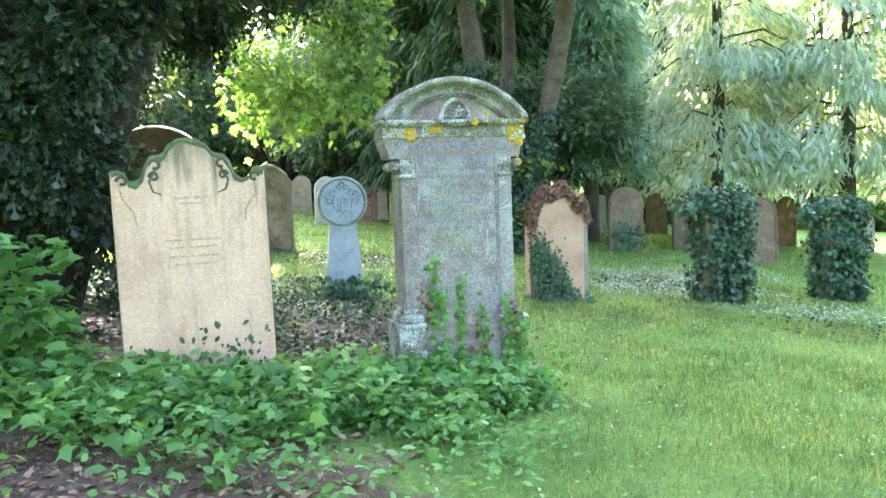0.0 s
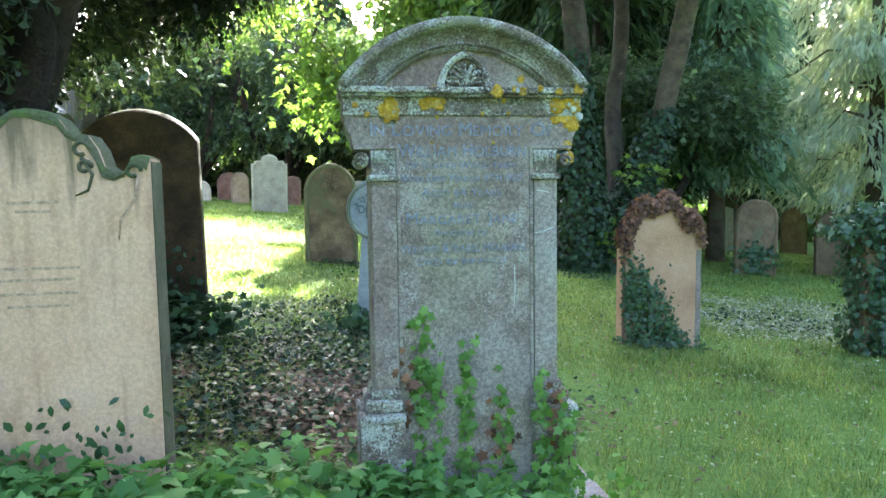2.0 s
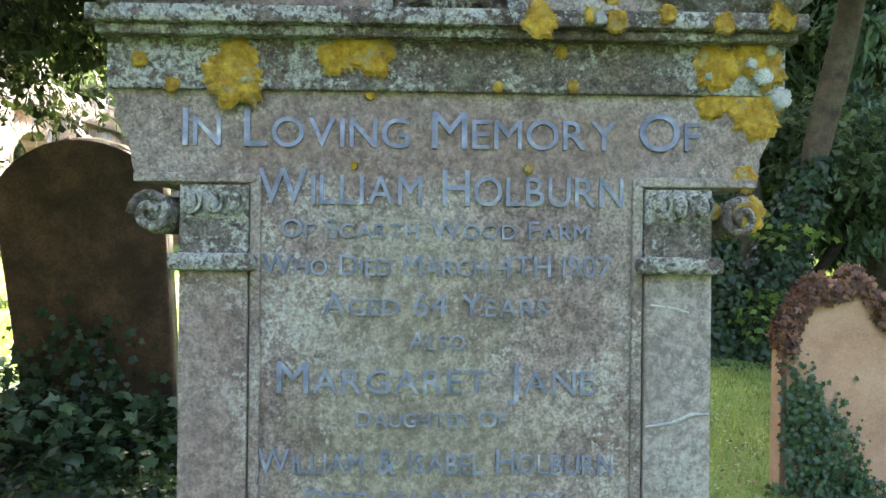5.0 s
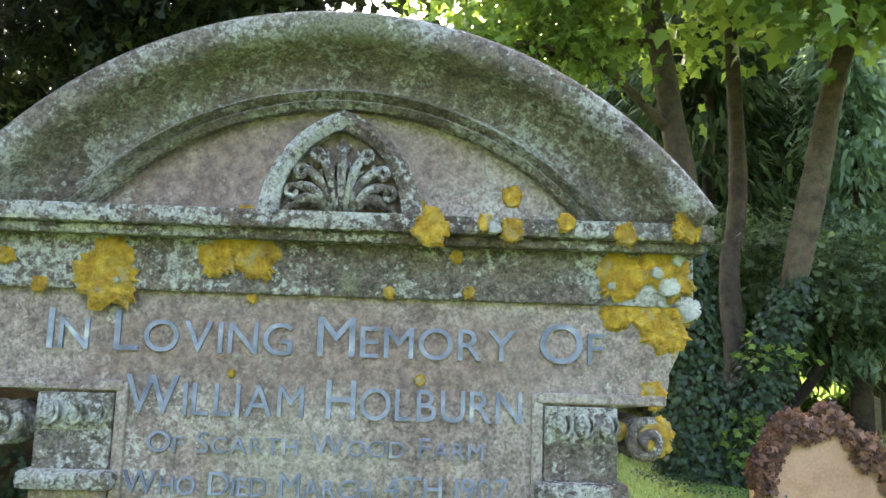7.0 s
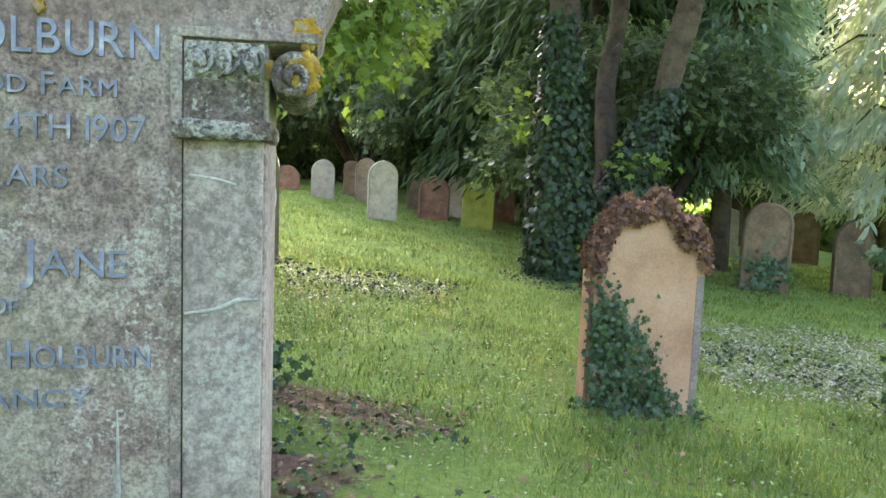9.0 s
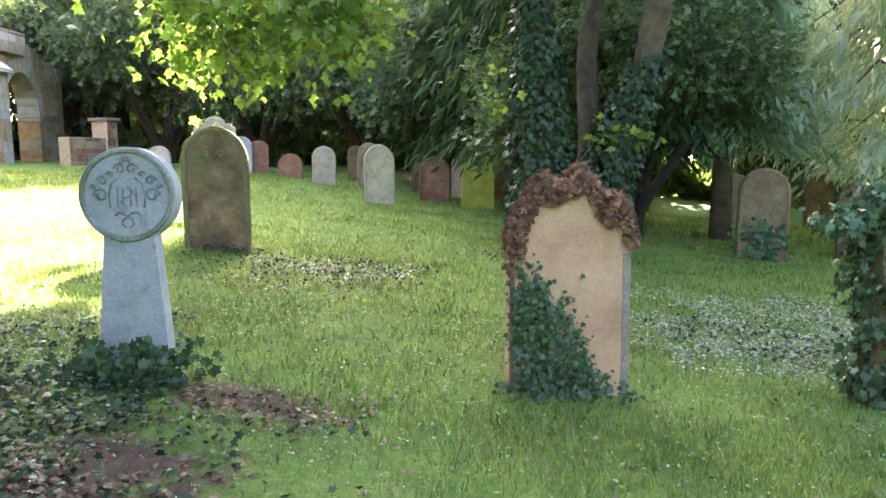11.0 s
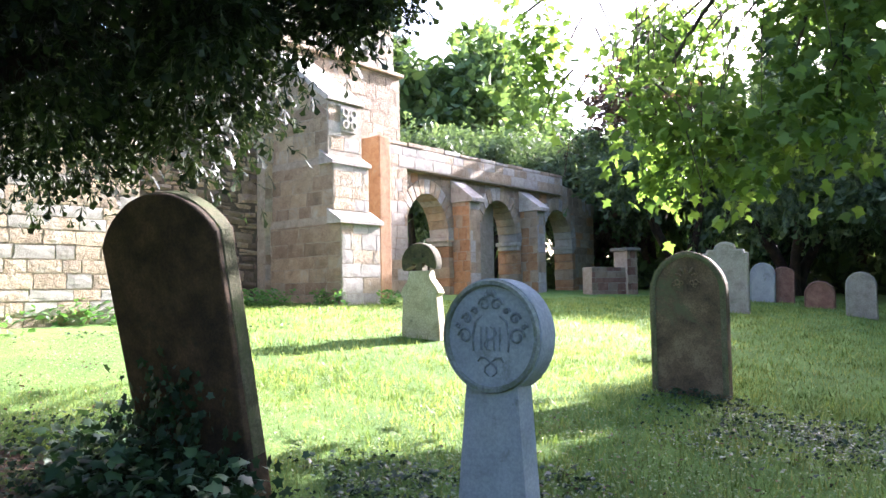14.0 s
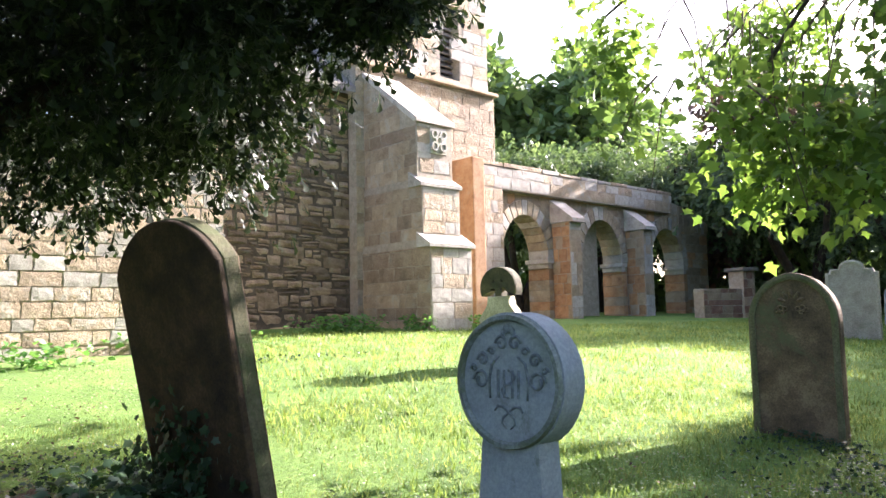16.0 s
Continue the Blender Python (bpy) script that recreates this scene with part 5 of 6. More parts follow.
trunk_part("trunk", [[(-0.10, 14.8, -0.1, 0.34), (-0.22, 14.75, 0.5, 0.25), (-0.25, 14.75, 1.5, 0.23), (-0.24, 14.7, 4.0, 0.20), (-0.6, 14.7, 6.5, 0.16), (-1.2, 14.5, 10, 0.08)],
                     [(0.25, 15.2, -0.1, 0.30), (0.42, 15.5, 1.5, 0.17), (0.35, 15.9, 3.0, 0.15), (0.52, 16.2, 4.6, 0.13), (0.4, 16.5, 9, 0.08)],
                     [(0.35, 15.0, -0.1, 0.32), (0.75, 15.3, 1.0, 0.22), (1.0, 15.5, 1.8, 0.2), (1.55, 15.6, 4.2, 0.19), (2.1, 15.6, 6.5, 0.15), (3.0, 15.4, 9.5, 0.06)],
                     [(-0.4, 14.7, 5.0, 0.08), (-1.6, 13.9, 6.0, 0.05), (-3.0, 12.8, 5.4, 0.03), (-4.0, 12.1, 4.0, 0.018), (-4.2, 11.9, 2.8, 0.012)],
                     [(-1.6, 13.9, 6.0, 0.035), (-2.4, 12.8, 5.8, 0.028), (-2.6, 12.5, 4.4, 0.018), (-2.9, 12.3, 3.2, 0.012)],
                     [(-3.0, 12.8, 5.4, 0.04), (-4.4, 11.8, 5.4, 0.03), (-5.6, 11.2, 4.8, 0.012)],
                     [(-1.2, 14.2, 8.0, 0.04), (-2.6, 12.4, 7.2, 0.025), (-3.3, 11.0, 6.0, 0.012)],
                     [(-0.6, 14.7, 6.4, 0.07), (-2.6, 15.0, 6.8, 0.05), (-4.6, 15.0, 6.3, 0.03), (-6.4, 14.6, 5.2, 0.012)]], syc, BARK, 16, 0.22)
for k in range(46):
    x, y, z = random.uniform(-5.2, -1.9), random.uniform(11.4, 13.0), random.uniform(3.6, 5.4)
    dx, dy = random.uniform(-0.7, 0.5), random.uniform(-0.5, 0.3)
    part("twig", tube([(x, y, z), (x + dx * 0.5, y + dy * 0.5, z - 0.25), (x + dx, y + dy, z - random.uniform(0.7, 1.3))], [0.014, 0.009, 0.004], 4, 0), BARK, syc)
# the (-2.2, 13.8, 6.2) clump is added above view to keep sun off the weeds
foliage("leaves", "maple", [(-4.0, 11.8, 3.3, 0.4, 0.45, 0.85), (-3.3, 12.2, 3.0, 0.6, 0.6, 0.75), (-5.3, 11.3, 4.3, 0.22, 0.3, 0.9), (-2.5, 12.6, 3.5, 0.8, 0.8, 0.85), (-2.3, 12.7, 4.5, 0.6, 0.7, 0.5), (-2.7, 11.7, 5.3, 0.8, 0.8, 0.5), (-2.2, 13.8, 6.2, 1.6, 1.2, 0.9), (-5.9, 14.6, 5.2, 1.1, 0.9, 0.4), (-3.6, 15.6, 5.6, 1.3, 1.0, 0.6)],
        8800, 0.13, L_SYCAMORE, syc, 0.2, 12, 0.9, 0.6)
tagged(foliage("shoot_growth", "maple", [(-0.75, 14.45, 2.3, 0.2, 0.2, 0.5), (0.9, 15.0, 1.7, 0.4, 0.3, 0.3), (0.55, 14.6, 0.55, 0.4, 0.3, 0.4)], 330, 0.12, L_SYCAMORE, syc, 0.12, 10, 0.6), kind="stuff")
# the (2.4, 13.4, 6.6) clump is added to cut skylight on the ivied stems
foliage("crown", "maple", [(-1.0, 14.5, 9.0, 4.2, 3.6, 2.6), (1.8, 15.5, 10.0, 3.8, 3.6, 3.0), (-2.6, 11.0, 7.3, 1.6, 1.8, 1.0), (3.6, 14.0, 8.0, 2.5, 2.2, 1.6), (0.5, 12.5, 7.8, 2.5, 1.8, 1.2), (2.4, 13.4, 6.6, 1.8, 1.5, 0.8)], 17500, 0.24, L_SYCAMORE, syc, 0.35, 25, 0.6)


def clad(name, label, axis_pts, n, size, material, spread, low=0.0):
    """Ivy leaves round the stems of a tree."""
    pts = np.array([p[:3] for p in axis_pts])
    rad = np.array([p[3] for p in axis_pts])
    t = rng.random(n) ** 1.25 * (len(pts) - 1)
    i = np.minimum(t.astype(int), len(pts) - 2)
    f = (t - i)[:, None]
    c = pts[i] * (1 - f) + pts[i + 1] * f
    r = rad[i] * (1 - f[:, 0]) + rad[i + 1] * f[:, 0]
    a = rng.random(n) * 2 * np.pi
    out = np.stack([np.cos(a), np.sin(a), np.zeros(n)], 1)
    p = c + out * (r + rng.random(n) * spread)[:, None]
    along = np.stack([rng.normal(size=n) * 0.5, rng.normal(size=n) * 0.5, -np.ones(n)], 1) + out * 0.4
    solo(name, leaf_mesh(name, "ivy", p, along, out + rng.normal(size=(n, 3)) * 0.35, size * (0.6 + 0.8 * rng.random(n))), material, label, "ivy", kind="stuff")


clad("trunk_ivy", "dark ivy climbing the sycamore stems", [(0.0, 15.25, 0.0, 0.36), (0.0, 15.25, 1.0, 0.36), (-0.02, 15.25, 2.0, 0.3), (-0.04, 15.2, 3.0, 0.19), (-0.1, 15.2, 3.9, 0.12)], 5400, 0.09, L_SHADED_IVY, 0.16)
clad("trunk_ivy", "dark ivy climbing the sycamore stems", [(0.65, 15.55, 0.0, 0.45), (0.8, 15.7, 0.9, 0.36), (1.1, 15.95, 1.8, 0.28), (1.5, 16.05, 2.9, 0.14)], 4600, 0.09, L_SHADED_IVY, 0.16)


def conifer(name, label, height, radius, n, leaf, material, base=1.2, shape="spray", size=0.55, bark=BARK):
    """A tree with tiers of drooping sprays round one trunk."""
    ob = thing(name, label, "tree", pose(0, 0, 0))
    part("trunk", tube([(0, 0, -0.4), (0.05, 0, height * 0.3), (0, 0.05, height * 0.7), (0, 0, height * 0.97)], [0.28, 0.2, 0.11, 0.03], 10, 0.15), bark, ob, "", True)
    k = n // 60
    ang, t = rng.random(k) * 2 * np.pi, rng.random(k) ** 1.15
    zz = base + t * (height - base)
    rr = radius * (1 - t ** 1.4) * (0.55 + 0.5 * rng.random(k)) + 0.25
    for a, z, r in zip(ang[:36], zz[:36], rr[:36]):
        part("limb", tube([(0, 0, z), (0.5 * r * math.cos(a), 0.5 * r * math.sin(a), z + 0.05 * r), (r * math.cos(a), r * math.sin(a), z - 0.25 * r)], [0.05, 0.03, 0.008], 4, 0), bark, ob)
    idx = rng.integers(0, k, n)
    f = 0.25 + 0.8 * rng.random(n) ** 0.6
    c = np.stack([np.cos(ang[idx]) * rr[idx] * f, np.sin(ang[idx]) * rr[idx] * f, zz[idx] + 0.05 * rr[idx] - 0.3 * rr[idx] * f * f], 1)
    p = c + rng.normal(size=(n, 3)) * np.array((0.22, 0.22, 0.16))
    along = np.stack([np.cos(ang[idx]), np.sin(ang[idx]), np.full(n, -1.1)], 1) + rng.normal(size=(n, 3)) * 0.45
    part("crown", leaf_mesh("crown", shape, p, along, np.array((0, 0, 1.0)) + rng.normal(size=(n, 3)) * 0.5, size * (0.5 + 0.9 * rng.random(n))), material, ob)
    return ob


def broadleaf(name, label, height, radius, n, material, bark=BARK, base=1.5, size=0.3, stems=4, shape="oval", per=26):
    """A spreading tree: forked stems and a crown of leaf clumps."""
    ob = thing(name, label, "tree", pose(0, 0, 0))
    st = []
    for k in range(stems):
        a = 2 * math.pi * k / stems + 0.5
        st.append([(0.18 * math.cos(a), 0.18 * math.sin(a), -0.3, 0.22), (0.35 * math.cos(a), 0.35 * math.sin(a), 0.8, 0.16), (0.4 * radius * math.cos(a), 0.4 * radius * math.sin(a), 0.4 * height, 0.11), (0.55 * radius * math.cos(a), 0.55 * radius * math.sin(a), 0.8 * height, 0.04)])
    trunk_part("trunk", st, ob, bark, 9)
    blobs = []
    for k in range(16):
        a, t = 2 * math.pi * rng.random(), rng.random()
        z = base + 0.6 + t * (height - base - 1.2)
        r = radius * (0.75 - 0.5 * abs(t - 0.35))
        blobs.append((r * math.cos(a), r * math.sin(a), z, radius * 0.36, radius * 0.36, (height - base) * 0.16))
    foliage("crown", shape, blobs, n, size, material, ob, 0.3, per, 0.4, 0.5)
    return ob


def stand(ob, spots):
    """Copies of a tree at (x, y, turn, scale); the first spot takes the tree itself."""
    for k, (x, y, turn, s) in enumerate(spots):
        m = pose(x, y, float(gz(x, y)), 0, 0, turn)
        o = ob if k == 0 else copy_thing(ob, m)
        o.matrix_basis = m @ Matrix.Diagonal((s, s, s * random.uniform(0.9, 1.1), 1))


cyp = conifer("cypress_tree", "tall blue-green cypress with drooping sprays", 12, 2.0, 19000, None, L_CYPRESS, 2.6, "spray", 0.34)
stand(cyp, [(2.9, 20.6, 0, 0.85), (1.2, 26.5, 80, 1.0), (-4.2, 33, 120, 1.0), (5.0, 33.0, 10, 1.1)])
pal = conifer("weeping_conifer", "grey-green weeping conifer with hazy sunlight put into its leaf colour", 13, 3.2, 13000, None, L_PALE, 2.6, "spray", 0.36)
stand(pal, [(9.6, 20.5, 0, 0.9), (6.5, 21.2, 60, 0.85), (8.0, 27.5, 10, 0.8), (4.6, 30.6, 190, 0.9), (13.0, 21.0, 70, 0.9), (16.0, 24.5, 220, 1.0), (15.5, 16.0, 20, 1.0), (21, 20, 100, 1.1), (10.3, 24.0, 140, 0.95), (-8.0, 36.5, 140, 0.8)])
ced = conifer("conifer_tree", "tall dark green conifer with drooping boughs", 12.5, 3.0, 13000, None, L_CEDAR, 2.3, "spray", 0.42)
stand(ced, [(-1.6, 25.4, 0, 0.95), (0.2, 20.4, 200, 0.85), (-1.2, 23.0, 250, 0.9), (1.0, 23.4, 20, 0.95), (-4.9, 28.3, 90, 0.68), (7.5, 36, 40, 0.95), (12.5, 35, 130, 0.95), (-11.6, 33.0, 30, 0.85), (-14.6, 33.5, 150, 0.8)])
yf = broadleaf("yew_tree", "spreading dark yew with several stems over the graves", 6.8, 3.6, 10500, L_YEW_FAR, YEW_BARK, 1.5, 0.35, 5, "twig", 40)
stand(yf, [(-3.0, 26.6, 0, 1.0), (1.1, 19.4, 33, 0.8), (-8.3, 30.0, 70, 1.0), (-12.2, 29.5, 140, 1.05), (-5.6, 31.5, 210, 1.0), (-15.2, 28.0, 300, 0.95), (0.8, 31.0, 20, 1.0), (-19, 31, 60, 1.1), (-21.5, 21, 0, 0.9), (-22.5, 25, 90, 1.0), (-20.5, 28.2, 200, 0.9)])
wd = broadleaf("woodland_tree", "tall leafy woodland tree beyond the churchyard", 13, 4.6, 8500, L_WOOD, BARK, 3.0, 0.56, 4, "oval")
stand(wd, [(-1.2, 30.6, 200, 1.1), (0.5, 33, 10, 1.2), (-29, 28, 90, 1.0), (-31, 22, 180, 1.1), (-24.5, 41, 270, 0.8), (-21, 36.5, 0, 0.75), (-34, 34, 30, 1.2), (3, 42, 20, 1.15), (26, 12, 300, 1.1), (-12, 44, 45, 0.85), (9, -10, 0, 1.0), (-4, -12, 120, 1.0), (19, 0, 60, 1.1), (-14, -8, 200, 1.1), (-3.5, 44, 100, 0.9)])
cop = broadleaf("copper_beech", "brown-leaved tree behind the ruined arcade", 9, 3.6, 9000, L_COPPER, BARK, 2.0, 0.34, 3, "oval")
stand(cop, [(-18.5, 30.5, 0, 1.0)])

# woods all round, beyond the churchyard
n = 30000
a = rng.random(n) * 2 * np.pi
rad = 52 + 10 * rng.random(n)
top = 8 + 3 * np.sin(a * 7) + 2 * np.sin(a * 17 + 1) - 3 * np.clip(np.cos(a - 0.9), 0, 1)
zz = rng.random(n) ** 0.8 * top
p = np.stack([np.cos(a) * rad, 14 + np.sin(a) * rad, zz - 1.0], 1)
solo("far_woods", leaf_mesh("far_woods", "oval", p, rng.normal(size=(n, 3)) + np.array((0, 0, -0.4)), rng.normal(size=(n, 3)) + np.array((0, 0, 1.0)), 1.5 + 1.3 * rng.random(n)), L_WOOD, "distant belt of green woodland", "woodland", kind="stuff")


# undergrowth closing the view beneath the far trees
n = 15000
hx = -24 + 50 * rng.random(n)
hy = 34.5 + 2.5 * rng.random(n) - 0.012 * (hx - 2) ** 2
hz = gz(hx, hy) + rng.random(n) * (1.7 + 0.9 * np.sin(hx * 1.3) * np.sin(hx * 0.37))
solo("undergrowth", leaf_mesh("undergrowth", "oval", np.stack([hx, hy, hz], 1), rng.normal(size=(n, 3)), rng.normal(size=(n, 3)) + np.array((0, -0.6, 0.8)), 0.36 + 0.36 * rng.random(n)), L_WOOD, "rough hedge and undergrowth below the trees", "hedge", kind="stuff")


# ---- low plants ----
def in_patch(cx, cy, rx, ry, n):
    r, a = np.sqrt(rng.random(n)), rng.random(n) * 2 * np.pi
    edge = 1 + 0.25 * np.sin(3 * a + cx) + 0.15 * np.sin(7 * a + cy)
    return cx + rx * r * edge * np.cos(a), cy + ry * r * edge * np.sin(a)


def ground_leaves(name, label, cat, shape, spots, size, h0, h1, material, flat=0.5):
    """Leaves lying or standing over the ground in patches (x, y, rx, ry, count)."""
    xs, ys = zip(*(in_patch(*s) for s in spots))
    x, y = np.concatenate(xs), np.concatenate(ys)
    n = len(x)
    z = gz(x, y) + h0 + (h1 - h0) * rng.random(n) ** 1.3
    a = rng.random(n) * 2 * np.pi
    along = np.stack([np.cos(a), np.sin(a), rng.normal(size=n) * 0.35 - 0.15], 1)
    up = np.array((0, 0, 1.0)) + rng.normal(size=(n, 3)) * flat
    solo(name, leaf_mesh(name, shape, np.stack([x, y, z], 1), along, up, size * (0.5 + 0.9 * rng.random(n))), material, label, cat, kind="stuff")


ground_leaves("weeds", "bed of fresh green leafy weeds before the stones", "weeds", "oval",
              [(-0.2, 4.0, 0.75, 0.5, 2100), (-1.1, 3.65, 0.8, 0.45, 2000), (-2.1, 3.45, 0.8, 0.5, 1700), (-2.7, 3.8, 0.5, 0.6, 900), (0.35, 4.35, 0.35, 0.25, 400), (-0.5, 4.5, 0.3, 0.5, 420), (-1.9, 2.2, 0.3, 0.2, 60), (-2.6, 2.6, 0.3, 0.2, 70), (-1.2, 2.3, 0.2, 0.15, 40), (-0.9, 2.75, 0.5, 0.25, 110), (-1.6, 2.9, 0.6, 0.2, 130), (-0.2, 2.5, 0.5, 0.3, 130), (0.2, 3.3, 0.5, 0.5, 500)], 0.056, 0.04, 0.24, L_HERB, 0.55)
ground_leaves("weeds", "lobed leaves of young weeds before the stones", "weeds", "maple",
              [(-0.2, 4.0, 0.75, 0.5, 1000), (-1.1, 3.65, 0.8, 0.45, 1000), (-2.1, 3.45, 0.8, 0.5, 800), (0.2, 4.2, 0.4, 0.3, 260), (-1.5, 2.95, 0.9, 0.35, 240)], 0.085, 0.06, 0.28, L_HERB, 0.5)
ground_leaves("weeds", "taller bramble and maple seedlings under the yew", "weeds", "maple",
              [(-2.62, 3.75, 0.40, 0.4, 520), (-2.85, 3.4, 0.4, 0.4, 420)], 0.115, 0.1, 0.95, L_HERB, 0.5)
ground_leaves("weeds", "dark leafy weeds at the foot of the leaning stone", "weeds", "maple",
              [(-3.85, 7.0, 0.5, 0.4, 420), (-3.3, 6.6, 0.6, 0.35, 420), (-2.6, 6.9, 0.45, 0.35, 240)], 0.085, 0.05, 0.36, L_IVY, 0.5)
ground_leaves("ground_ivy", "glossy dark ivy creeping over the ground", "ivy", "ivy",
              [(-2.2, 5.7, 0.9, 0.9, 1900), (-1.35, 5.1, 0.6, 0.6, 800), (-0.95, 6.0, 0.9, 1.2, 1500), (-1.7, 7.3, 0.9, 0.7, 1300), (-3.0, 6.5, 0.9, 0.55, 1500), (-2.5, 11.9, 1.1, 0.6, 420), (-1.6, 12.2, 0.9, 0.7, 620), (-2.0, 11.0, 0.8, 0.5, 160), (-3.3, 12.4, 0.5, 0.3, 260), (2.6, 11.4, 1.2, 0.9, 700), (4.4, 8.2, 1.2, 0.9, 500), (0.1, 14.3, 0.8, 0.5, 500), (-1.35, 7.75, 0.35, 0.2, 260), (-0.6, 7.6, 0.8, 0.5, 190), (0.1, 6.6, 0.7, 0.6, 90), (-2.2, 9.0, 0.5, 0.3, 200), (-2.4, 8.2, 0.9, 0.6, 800), (-3.6, 6.7, 0.9, 0.5, 800), (-1.9, 6.9, 0.7, 0.7, 600), (-4.6, 6.4, 0.7, 0.5, 300), (-8.6, 8.4, 0.2, 1.6, 200)], 0.041, 0.01, 0.09, L_SHADED_IVY, 0.5)
ground_leaves("clover", "small pale clover and daisy leaves in the lawn", "clover", "oval",
              [(1.8, 6.0, 2.6, 4.0, 3200), (-2.5, 9.5, 2.5, 2.5, 3200), (-2.2, 8.4, 1.2, 0.9, 1500), (-5.5, 6.8, 1.4, 1.2, 1200), (-7.5, 7.0, 1.4, 1.6, 1200), (3.5, 12, 3.5, 3.5, 3000), (-1.0, 10.5, 2.5, 2.5, 1800)], 0.024, 0.03, 0.065, L_CLOVER, 0.5)
ground_leaves("ground_cover", "low ground cover of dry leaves, with ivy glints as pale colour", "ground cover", "oval",
              [(2.9, 11.7, 1.5, 1.2, 5200), (2.6, 10.6, 0.9, 0.6, 1500), (3.4, 13.2, 1.2, 0.8, 1500), (4.3, 9.4, 1.1, 0.8, 1300), (1.8, 13.0, 0.8, 0.5, 500), (-1.8, 12.0, 0.9, 0.55, 800), (-2.2, 10.9, 0.6, 0.35, 160), (-1.6, 6.9, 0.8, 0.5, 260), (-0.9, 5.6, 0.6, 0.8, 120), (4.6, 13.5, 1.3, 0.9, 900)], 0.034, 0.01, 0.06, L_COVER, 0.45)
ground_leaves("leaf_litter", "dry brown leaf litter on bare soil", "leaves", "oval",
              [(-1.6, 2.3, 1.6, 1.1, 3200), (-0.7, 5.9, 0.8, 1.2, 1900), (1.2, 6.5, 2.0, 3.0, 60), (0.4, 6.3, 0.5, 0.3, 160), (-1.8, 5.7, 1.1, 1.0, 1500), (-1.6, 7.1, 0.9, 0.7, 500), (-0.6, 7.9, 0.7, 0.35, 420), (0.8, 7.2, 2.5, 2.5, 90)], 0.05, 0.004, 0.025, L_LITTER, 0.3)
ground_leaves("leaf_litter", "scattered small brown leaves and clippings in the lawn", "leaves", "oval",
              [(0.3, 8.6, 2.4, 3.0, 800), (-2.0, 10.0, 2.0, 2.0, 500), (2.4, 10.0, 1.6, 2.5, 350), (-5.6, 6.6, 1.5, 1.0, 300)], 0.03, 0.03, 0.055, L_LITTER, 0.45)
ground_leaves("weeds", "weeds along the church wall", "weeds", "oval", [(-10.3, 8.0, 0.35, 1.2, 500), (-12.7, 12.9, 0.35, 0.35, 260), (-9.0, 6.2, 0.3, 0.7, 220), (-12.4, 14.2, 0.25, 0.2, 120), (-13.2, 11.5, 0.5, 0.8, 500)], 0.11, 0.02, 0.32, L_HERB, 0.5)


def wall_leaves(name, label, shape, frame_m, boxes, size, material, face=-1, soft=0.22):
    """Leaves hanging on the front of a stone: boxes (x0, x1, z0, z1, y, count, bulge) in the stone's own axes."""
    P, A, N = [], [], []
    for x0, x1, z0, z1, y, k, bulge in boxes:
        x, z = x0 + (x1 - x0) * rng.random(k), z0 + (z1 - z0) * rng.random(k)
        x += rng.normal(size=k) * soft * (x1 - x0) + 0.4 * soft * (x1 - x0) * np.sin(z * 17 + x0 * 9)
        z = np.maximum(z0, z + rng.normal(size=k) * soft * 0.6 * min(z1 - z0, 0.5) + soft * 0.25 * np.sin(x * 23))
        P.append(np.stack([x, y + face * bulge * rng.random(k), z], 1))
        A.append(np.stack([rng.normal(size=k) * 0.6, rng.normal(size=k) * 0.25, -0.6 + rng.normal(size=k) * 0.5], 1))
        N.append(np.stack([rng.normal(size=k) * 0.35, np.full(k, float(face)), rng.normal(size=k) * 0.35 + 0.3], 1))
    R = np.array(frame_m.to_3x3())
    P, A, N = np.concatenate(P) @ R.T + np.array(frame_m.translation), np.concatenate(A) @ R.T, np.concatenate(N) @ R.T
    solo(name, leaf_mesh(name, shape, P, A, N, size * (0.5 + 0.9 * rng.random(len(P)))), material, label, "ivy", kind="stuff")


wall_leaves("climbing_ivy", "young bright ivy trailing up the tall memorial", "ivy", MEMORIAL,
            [(-0.23, -0.17, 0.0, 0.85, F, 130, 0.03), (-0.16, -0.12, 0.2, 0.72, F, 60, 0.03), (-0.04, 0.01, 0.0, 0.78, F, 110, 0.03), (0.13, 0.18, 0.0, 0.58, F, 90, 0.03), (0.28, 0.33, 0.0, 0.6, F - 0.08, 80, 0.04), (0.36, 0.45, 0.0, 0.5, F - 0.08, 110, 0.05), (-0.3, 0.45, 0.0, 0.26, F - 0.08, 480, 0.2), (-0.2, 0.5, -0.05, 0.18, F - 0.15, 340, 0.2)], 0.042, L_BRIGHT_IVY)
wall_leaves("dead_leaves", "withered brown ivy leaves on the memorial", "ivy", MEMORIAL, [(-0.33, -0.25, 0.3, 0.75, F - 0.02, 22, 0.03), (0.08, 0.2, 0.2, 0.5, F, 18, 0.03), (0.36, 0.42, 0.3, 0.55, F - 0.08, 30, 0.03)], 0.045, L_DEAD)
IVM = on_ground(1.058, 9.08, 22, 0, 0.6, -0.03)
edge_line = [p for p in arch_outline(0.80, 1.46, "ogive", 0.62, 40)[1:]] + [(-0.40, 0.62)]
edge_line = [(ax + (bx - ax) * q / 6, az + (bz - az) * q / 6) for (ax, az), (bx, bz) in zip(edge_line, edge_line[1:]) for q in range(6)]
head = []
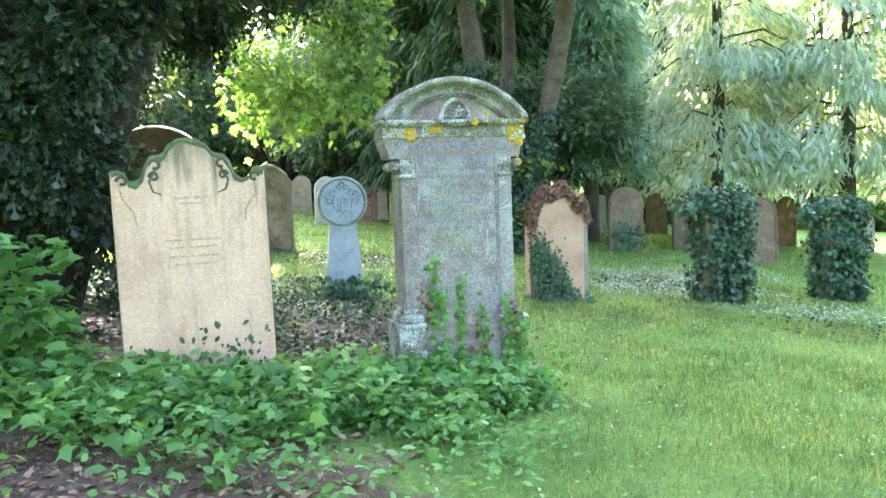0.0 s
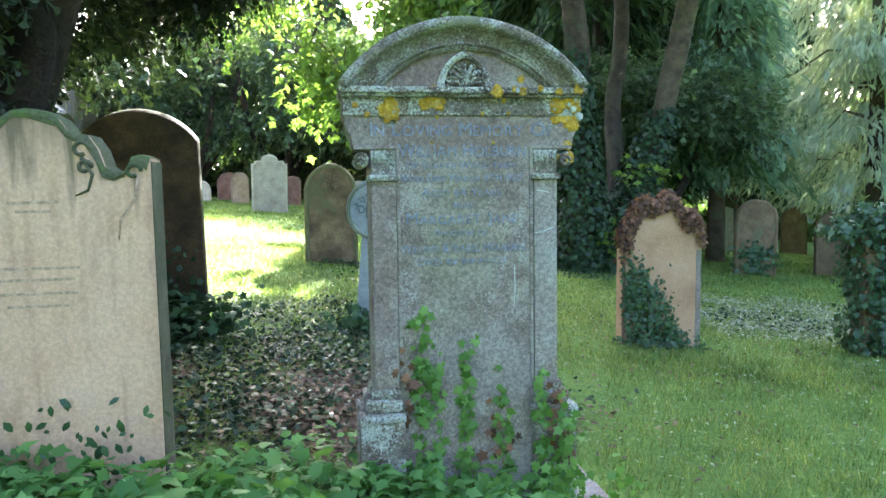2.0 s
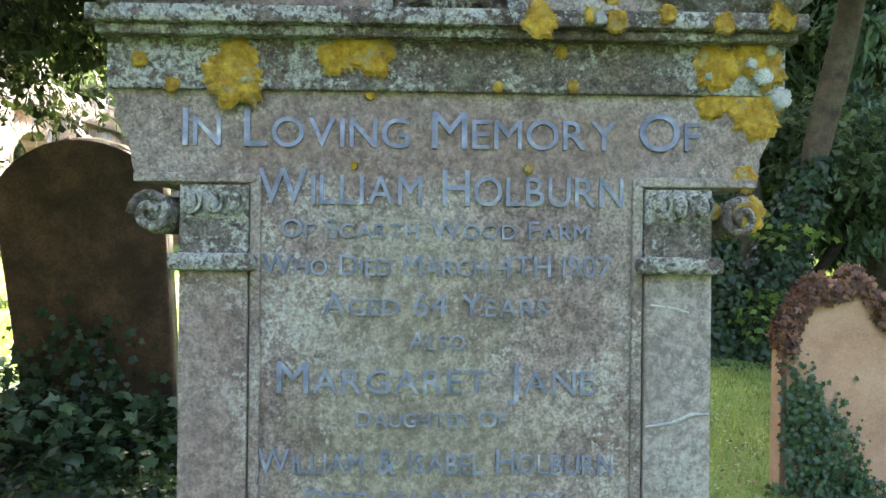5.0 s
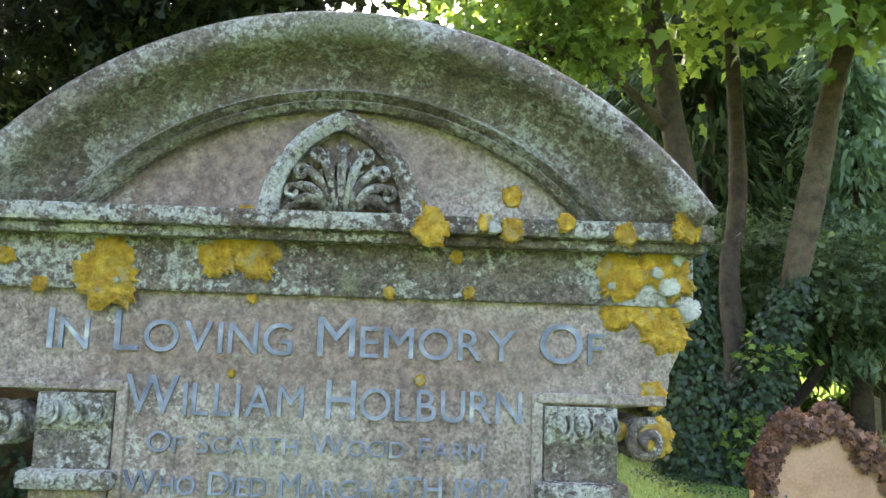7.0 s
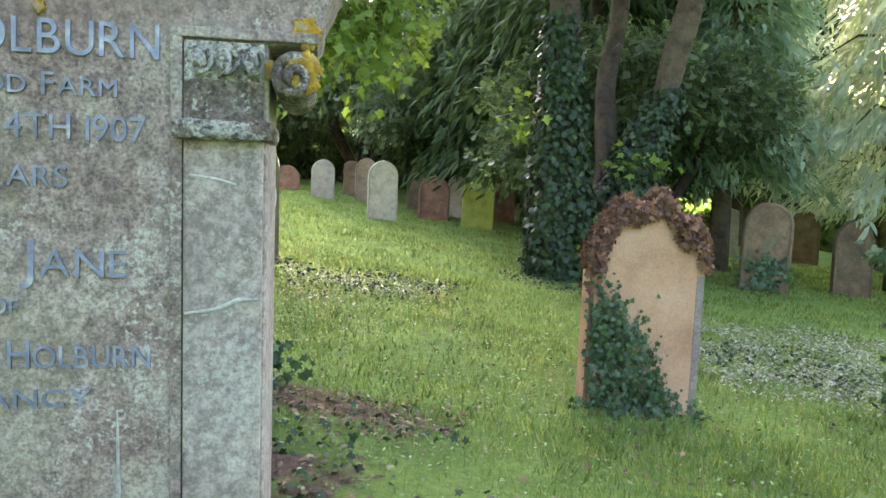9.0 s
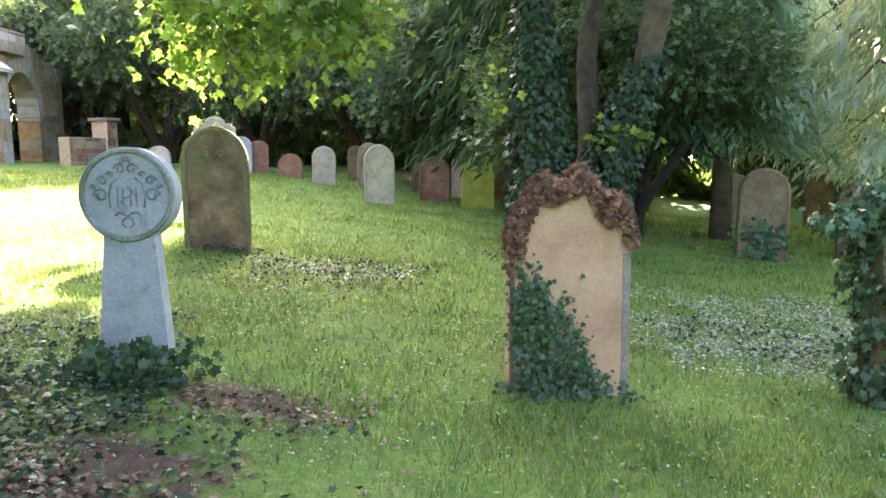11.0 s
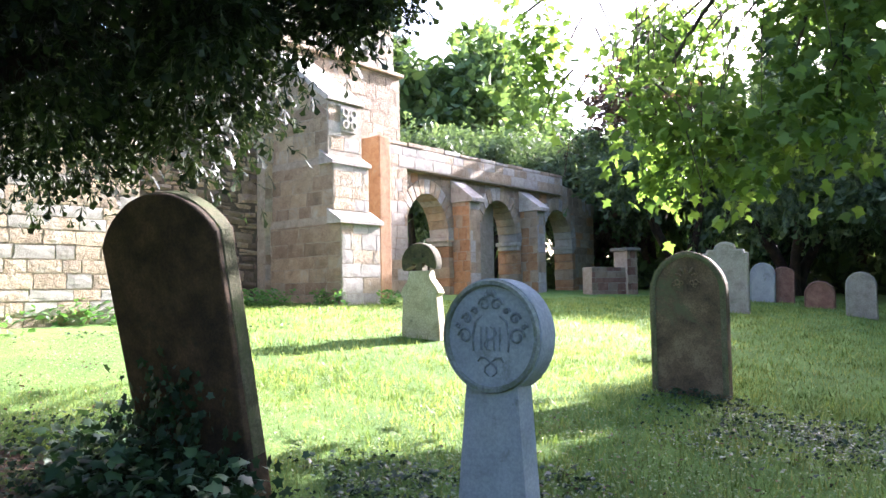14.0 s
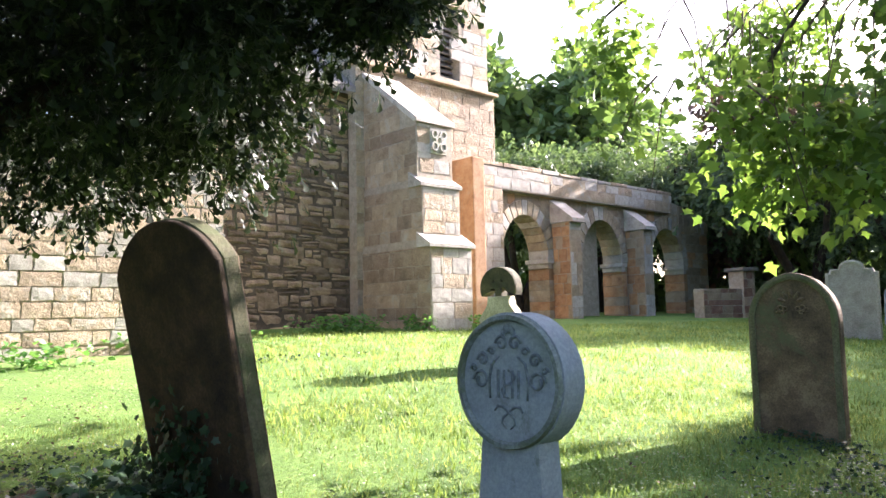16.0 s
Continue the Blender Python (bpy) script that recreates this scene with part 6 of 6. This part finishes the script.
for x, z in edge_line:
    low = 1.12 if x > 0 else 0.98
    if z < low - 0.12:
        continue
    thick = (0.08 if z > 1.2 else 0.045) * (0.5 + 1.0 * random.random()) * (1.0 if z > low else 0.55)
    inner = max(0.02, 1 - thick / max(0.2, math.hypot(x, z - 0.85)))
    xi, zi = x * inner, 0.85 + (z - 0.85) * inner
    count = 15 if z > low else 6
    head.append((min(x, xi) - 0.012, max(x, xi) + 0.012, min(z, zi) - 0.01, max(z, zi) + 0.022, -0.075, count, 0.05))
    head.append((x - 0.012, x + 0.012, z - 0.01, z + 0.022, 0.08, count // 3, 0.16))
wall_leaves("dead_ivy", "crown of dead brown ivy leaves over the headstone", "ivy", IVM, head, 0.046, L_DEAD)
wall_leaves("climbing_ivy", "dark ivy on the lower part of the tan headstone", "ivy", IVM,
            [(-0.37, -0.26, 0.55, 0.95, -0.08, 130, 0.05), (-0.37, -0.18, 0.1, 0.78, -0.08, 520, 0.07), (-0.26, -0.06, 0.0, 0.66, -0.08, 520, 0.09), (-0.12, 0.06, -0.1, 0.46, -0.08, 420, 0.10), (0.0, 0.2, -0.1, 0.24, -0.08, 300, 0.11), (-0.42, 0.26, -0.1, 0.12, -0.08, 420, 0.22), (-0.12, 0.02, 0.5, 0.8, -0.08, 40, 0.03)], 0.036, L_IVY)
for x, y, s in ((3.35, 10.0, 1.02), (5.34, 11.05, 1.0)):
    gzz = float(gz(x, y))
    cs, sn = math.cos(radians(22)), math.sin(radians(22))
    lumps = [(0, 1.2, 0.44, 0.30), (-0.2, 1.36, 0.30, 0.2), (0.22, 1.34, 0.28, 0.2), (-0.12, 0.85, 0.36, 0.42), (0.14, 0.85, 0.34, 0.42), (-0.12, 0.4, 0.34, 0.42), (0.12, 0.38, 0.34, 0.42), (-0.56, 1.3, 0.16, 0.07), (0.0, 0.12, 0.42, 0.2)]
    pts, out = cloud([(x + a * cs * s, y + a * sn * s, gzz + z * s, rx * s, 0.26 * s, rz * s) for a, z, rx, rz in lumps], 11000, 0.035, 3, 0.35)
    keep = pts[:, 2] > gzz + 0.02
    pts, out = pts[keep], out[keep]
    k = len(pts)
    solo("ivy_mantle", leaf_mesh("ivy_mantle", "ivy", pts, out * 0.5 + rng.normal(size=(k, 3)) * 0.4 + np.array((0, 0, -0.8)), out + rng.normal(size=(k, 3)) * 0.35, 0.062 * (0.5 + 0.9 * rng.random(k))), L_IVY, "thick dark ivy wrapping a headstone", "ivy", kind="stuff")
wall_leaves("foot_ivy", "dark ivy at the foot of the leaning stone", "ivy", pose(-3.12, 7.2, 0.2, 0, 0, 25), [(-0.45, 0.1, 0.0, 0.85, -0.17, 520, 0.14), (-0.5, 0.45, 0.0, 0.4, -0.12, 700, 0.3)], 0.06, L_SHADED_IVY)
wall_leaves("foot_ivy", "ivy at the foot of the disc-headed stone", "ivy", on_ground(-1.437, 8.033, 21), [(-0.3, 0.3, 0.0, 0.22, -0.08, 380, 0.22)], 0.06, L_IVY)
wall_leaves("foot_ivy", "ivy on a round-topped headstone", "ivy", on_ground(3.33, 17.75, 8), [(-0.28, 0.28, 0.0, 0.6, -0.08, 260, 0.08)], 0.085, L_IVY)
wall_leaves("weed_shoots", "small leafy shoots before the buff headstone", "oval", on_ground(-1.565, 4.07, 20), [(-0.05, 0.42, 0.05, 0.42, -0.1, 70, 0.1), (-0.42, -0.3, 0.05, 0.35, -0.1, 40, 0.1)], 0.05, L_IVY)

# ---- grass ----
def grass(name, label, x0, x1, y0, y1, n, length, width):
    x, y = x0 + (x1 - x0) * rng.random(n), y0 + (y1 - y0) * rng.random(n)
    bare = ((x + 1.9) / 2.2) ** 2 + ((y - 2.3) / 1.4) ** 2 < 0.9 + 0.4 * rng.random(n)
    bare |= ((x + 0.8) / 0.9) ** 2 + ((y - 6.0) / 1.6) ** 2 < 0.6 + 0.4 * rng.random(n)
    bare |= ((x + 3.5) / 1.9) ** 2 + ((y - 5.3) / 1.5) ** 2 < 0.8
    bare &= rng.random(n) < 0.82
    x, y = x[~bare], y[~bare]
    n = len(x)
    a = rng.random(n) * 2 * np.pi
    s = length * (0.45 + 0.9 * rng.random(n))
    d = np.stack([np.cos(a), np.sin(a)], 1)
    lean = (0.25 + 0.7 * rng.random(n)) * s
    w = width * (0.6 + 0.8 * rng.random(n))
    base = np.stack([x, y, gz(x, y) - 0.01], 1)
    side = np.stack([-d[:, 1] * w, d[:, 0] * w, np.zeros(n)], 1)
    tip = base + np.stack([d[:, 0] * lean, d[:, 1] * lean, s], 1)
    v = np.stack([base - side, base + side, tip], 1).reshape(-1, 3)
    solo(name, fast_mesh(name, v, np.arange(3 * n).reshape(-1, 3)), L_GRASS, label, "grass", kind="stuff")


grass("grass", "short green churchyard grass", -6, 5, 2.5, 14, 170000, 0.045, 0.0035)
grass("grass", "short green churchyard grass", -13, 8, 8, 26, 130000, 0.07, 0.008)
grass("grass", "longer grass tufts near the stones", 0.6, 4.5, 2.2, 9, 22000, 0.075, 0.004)
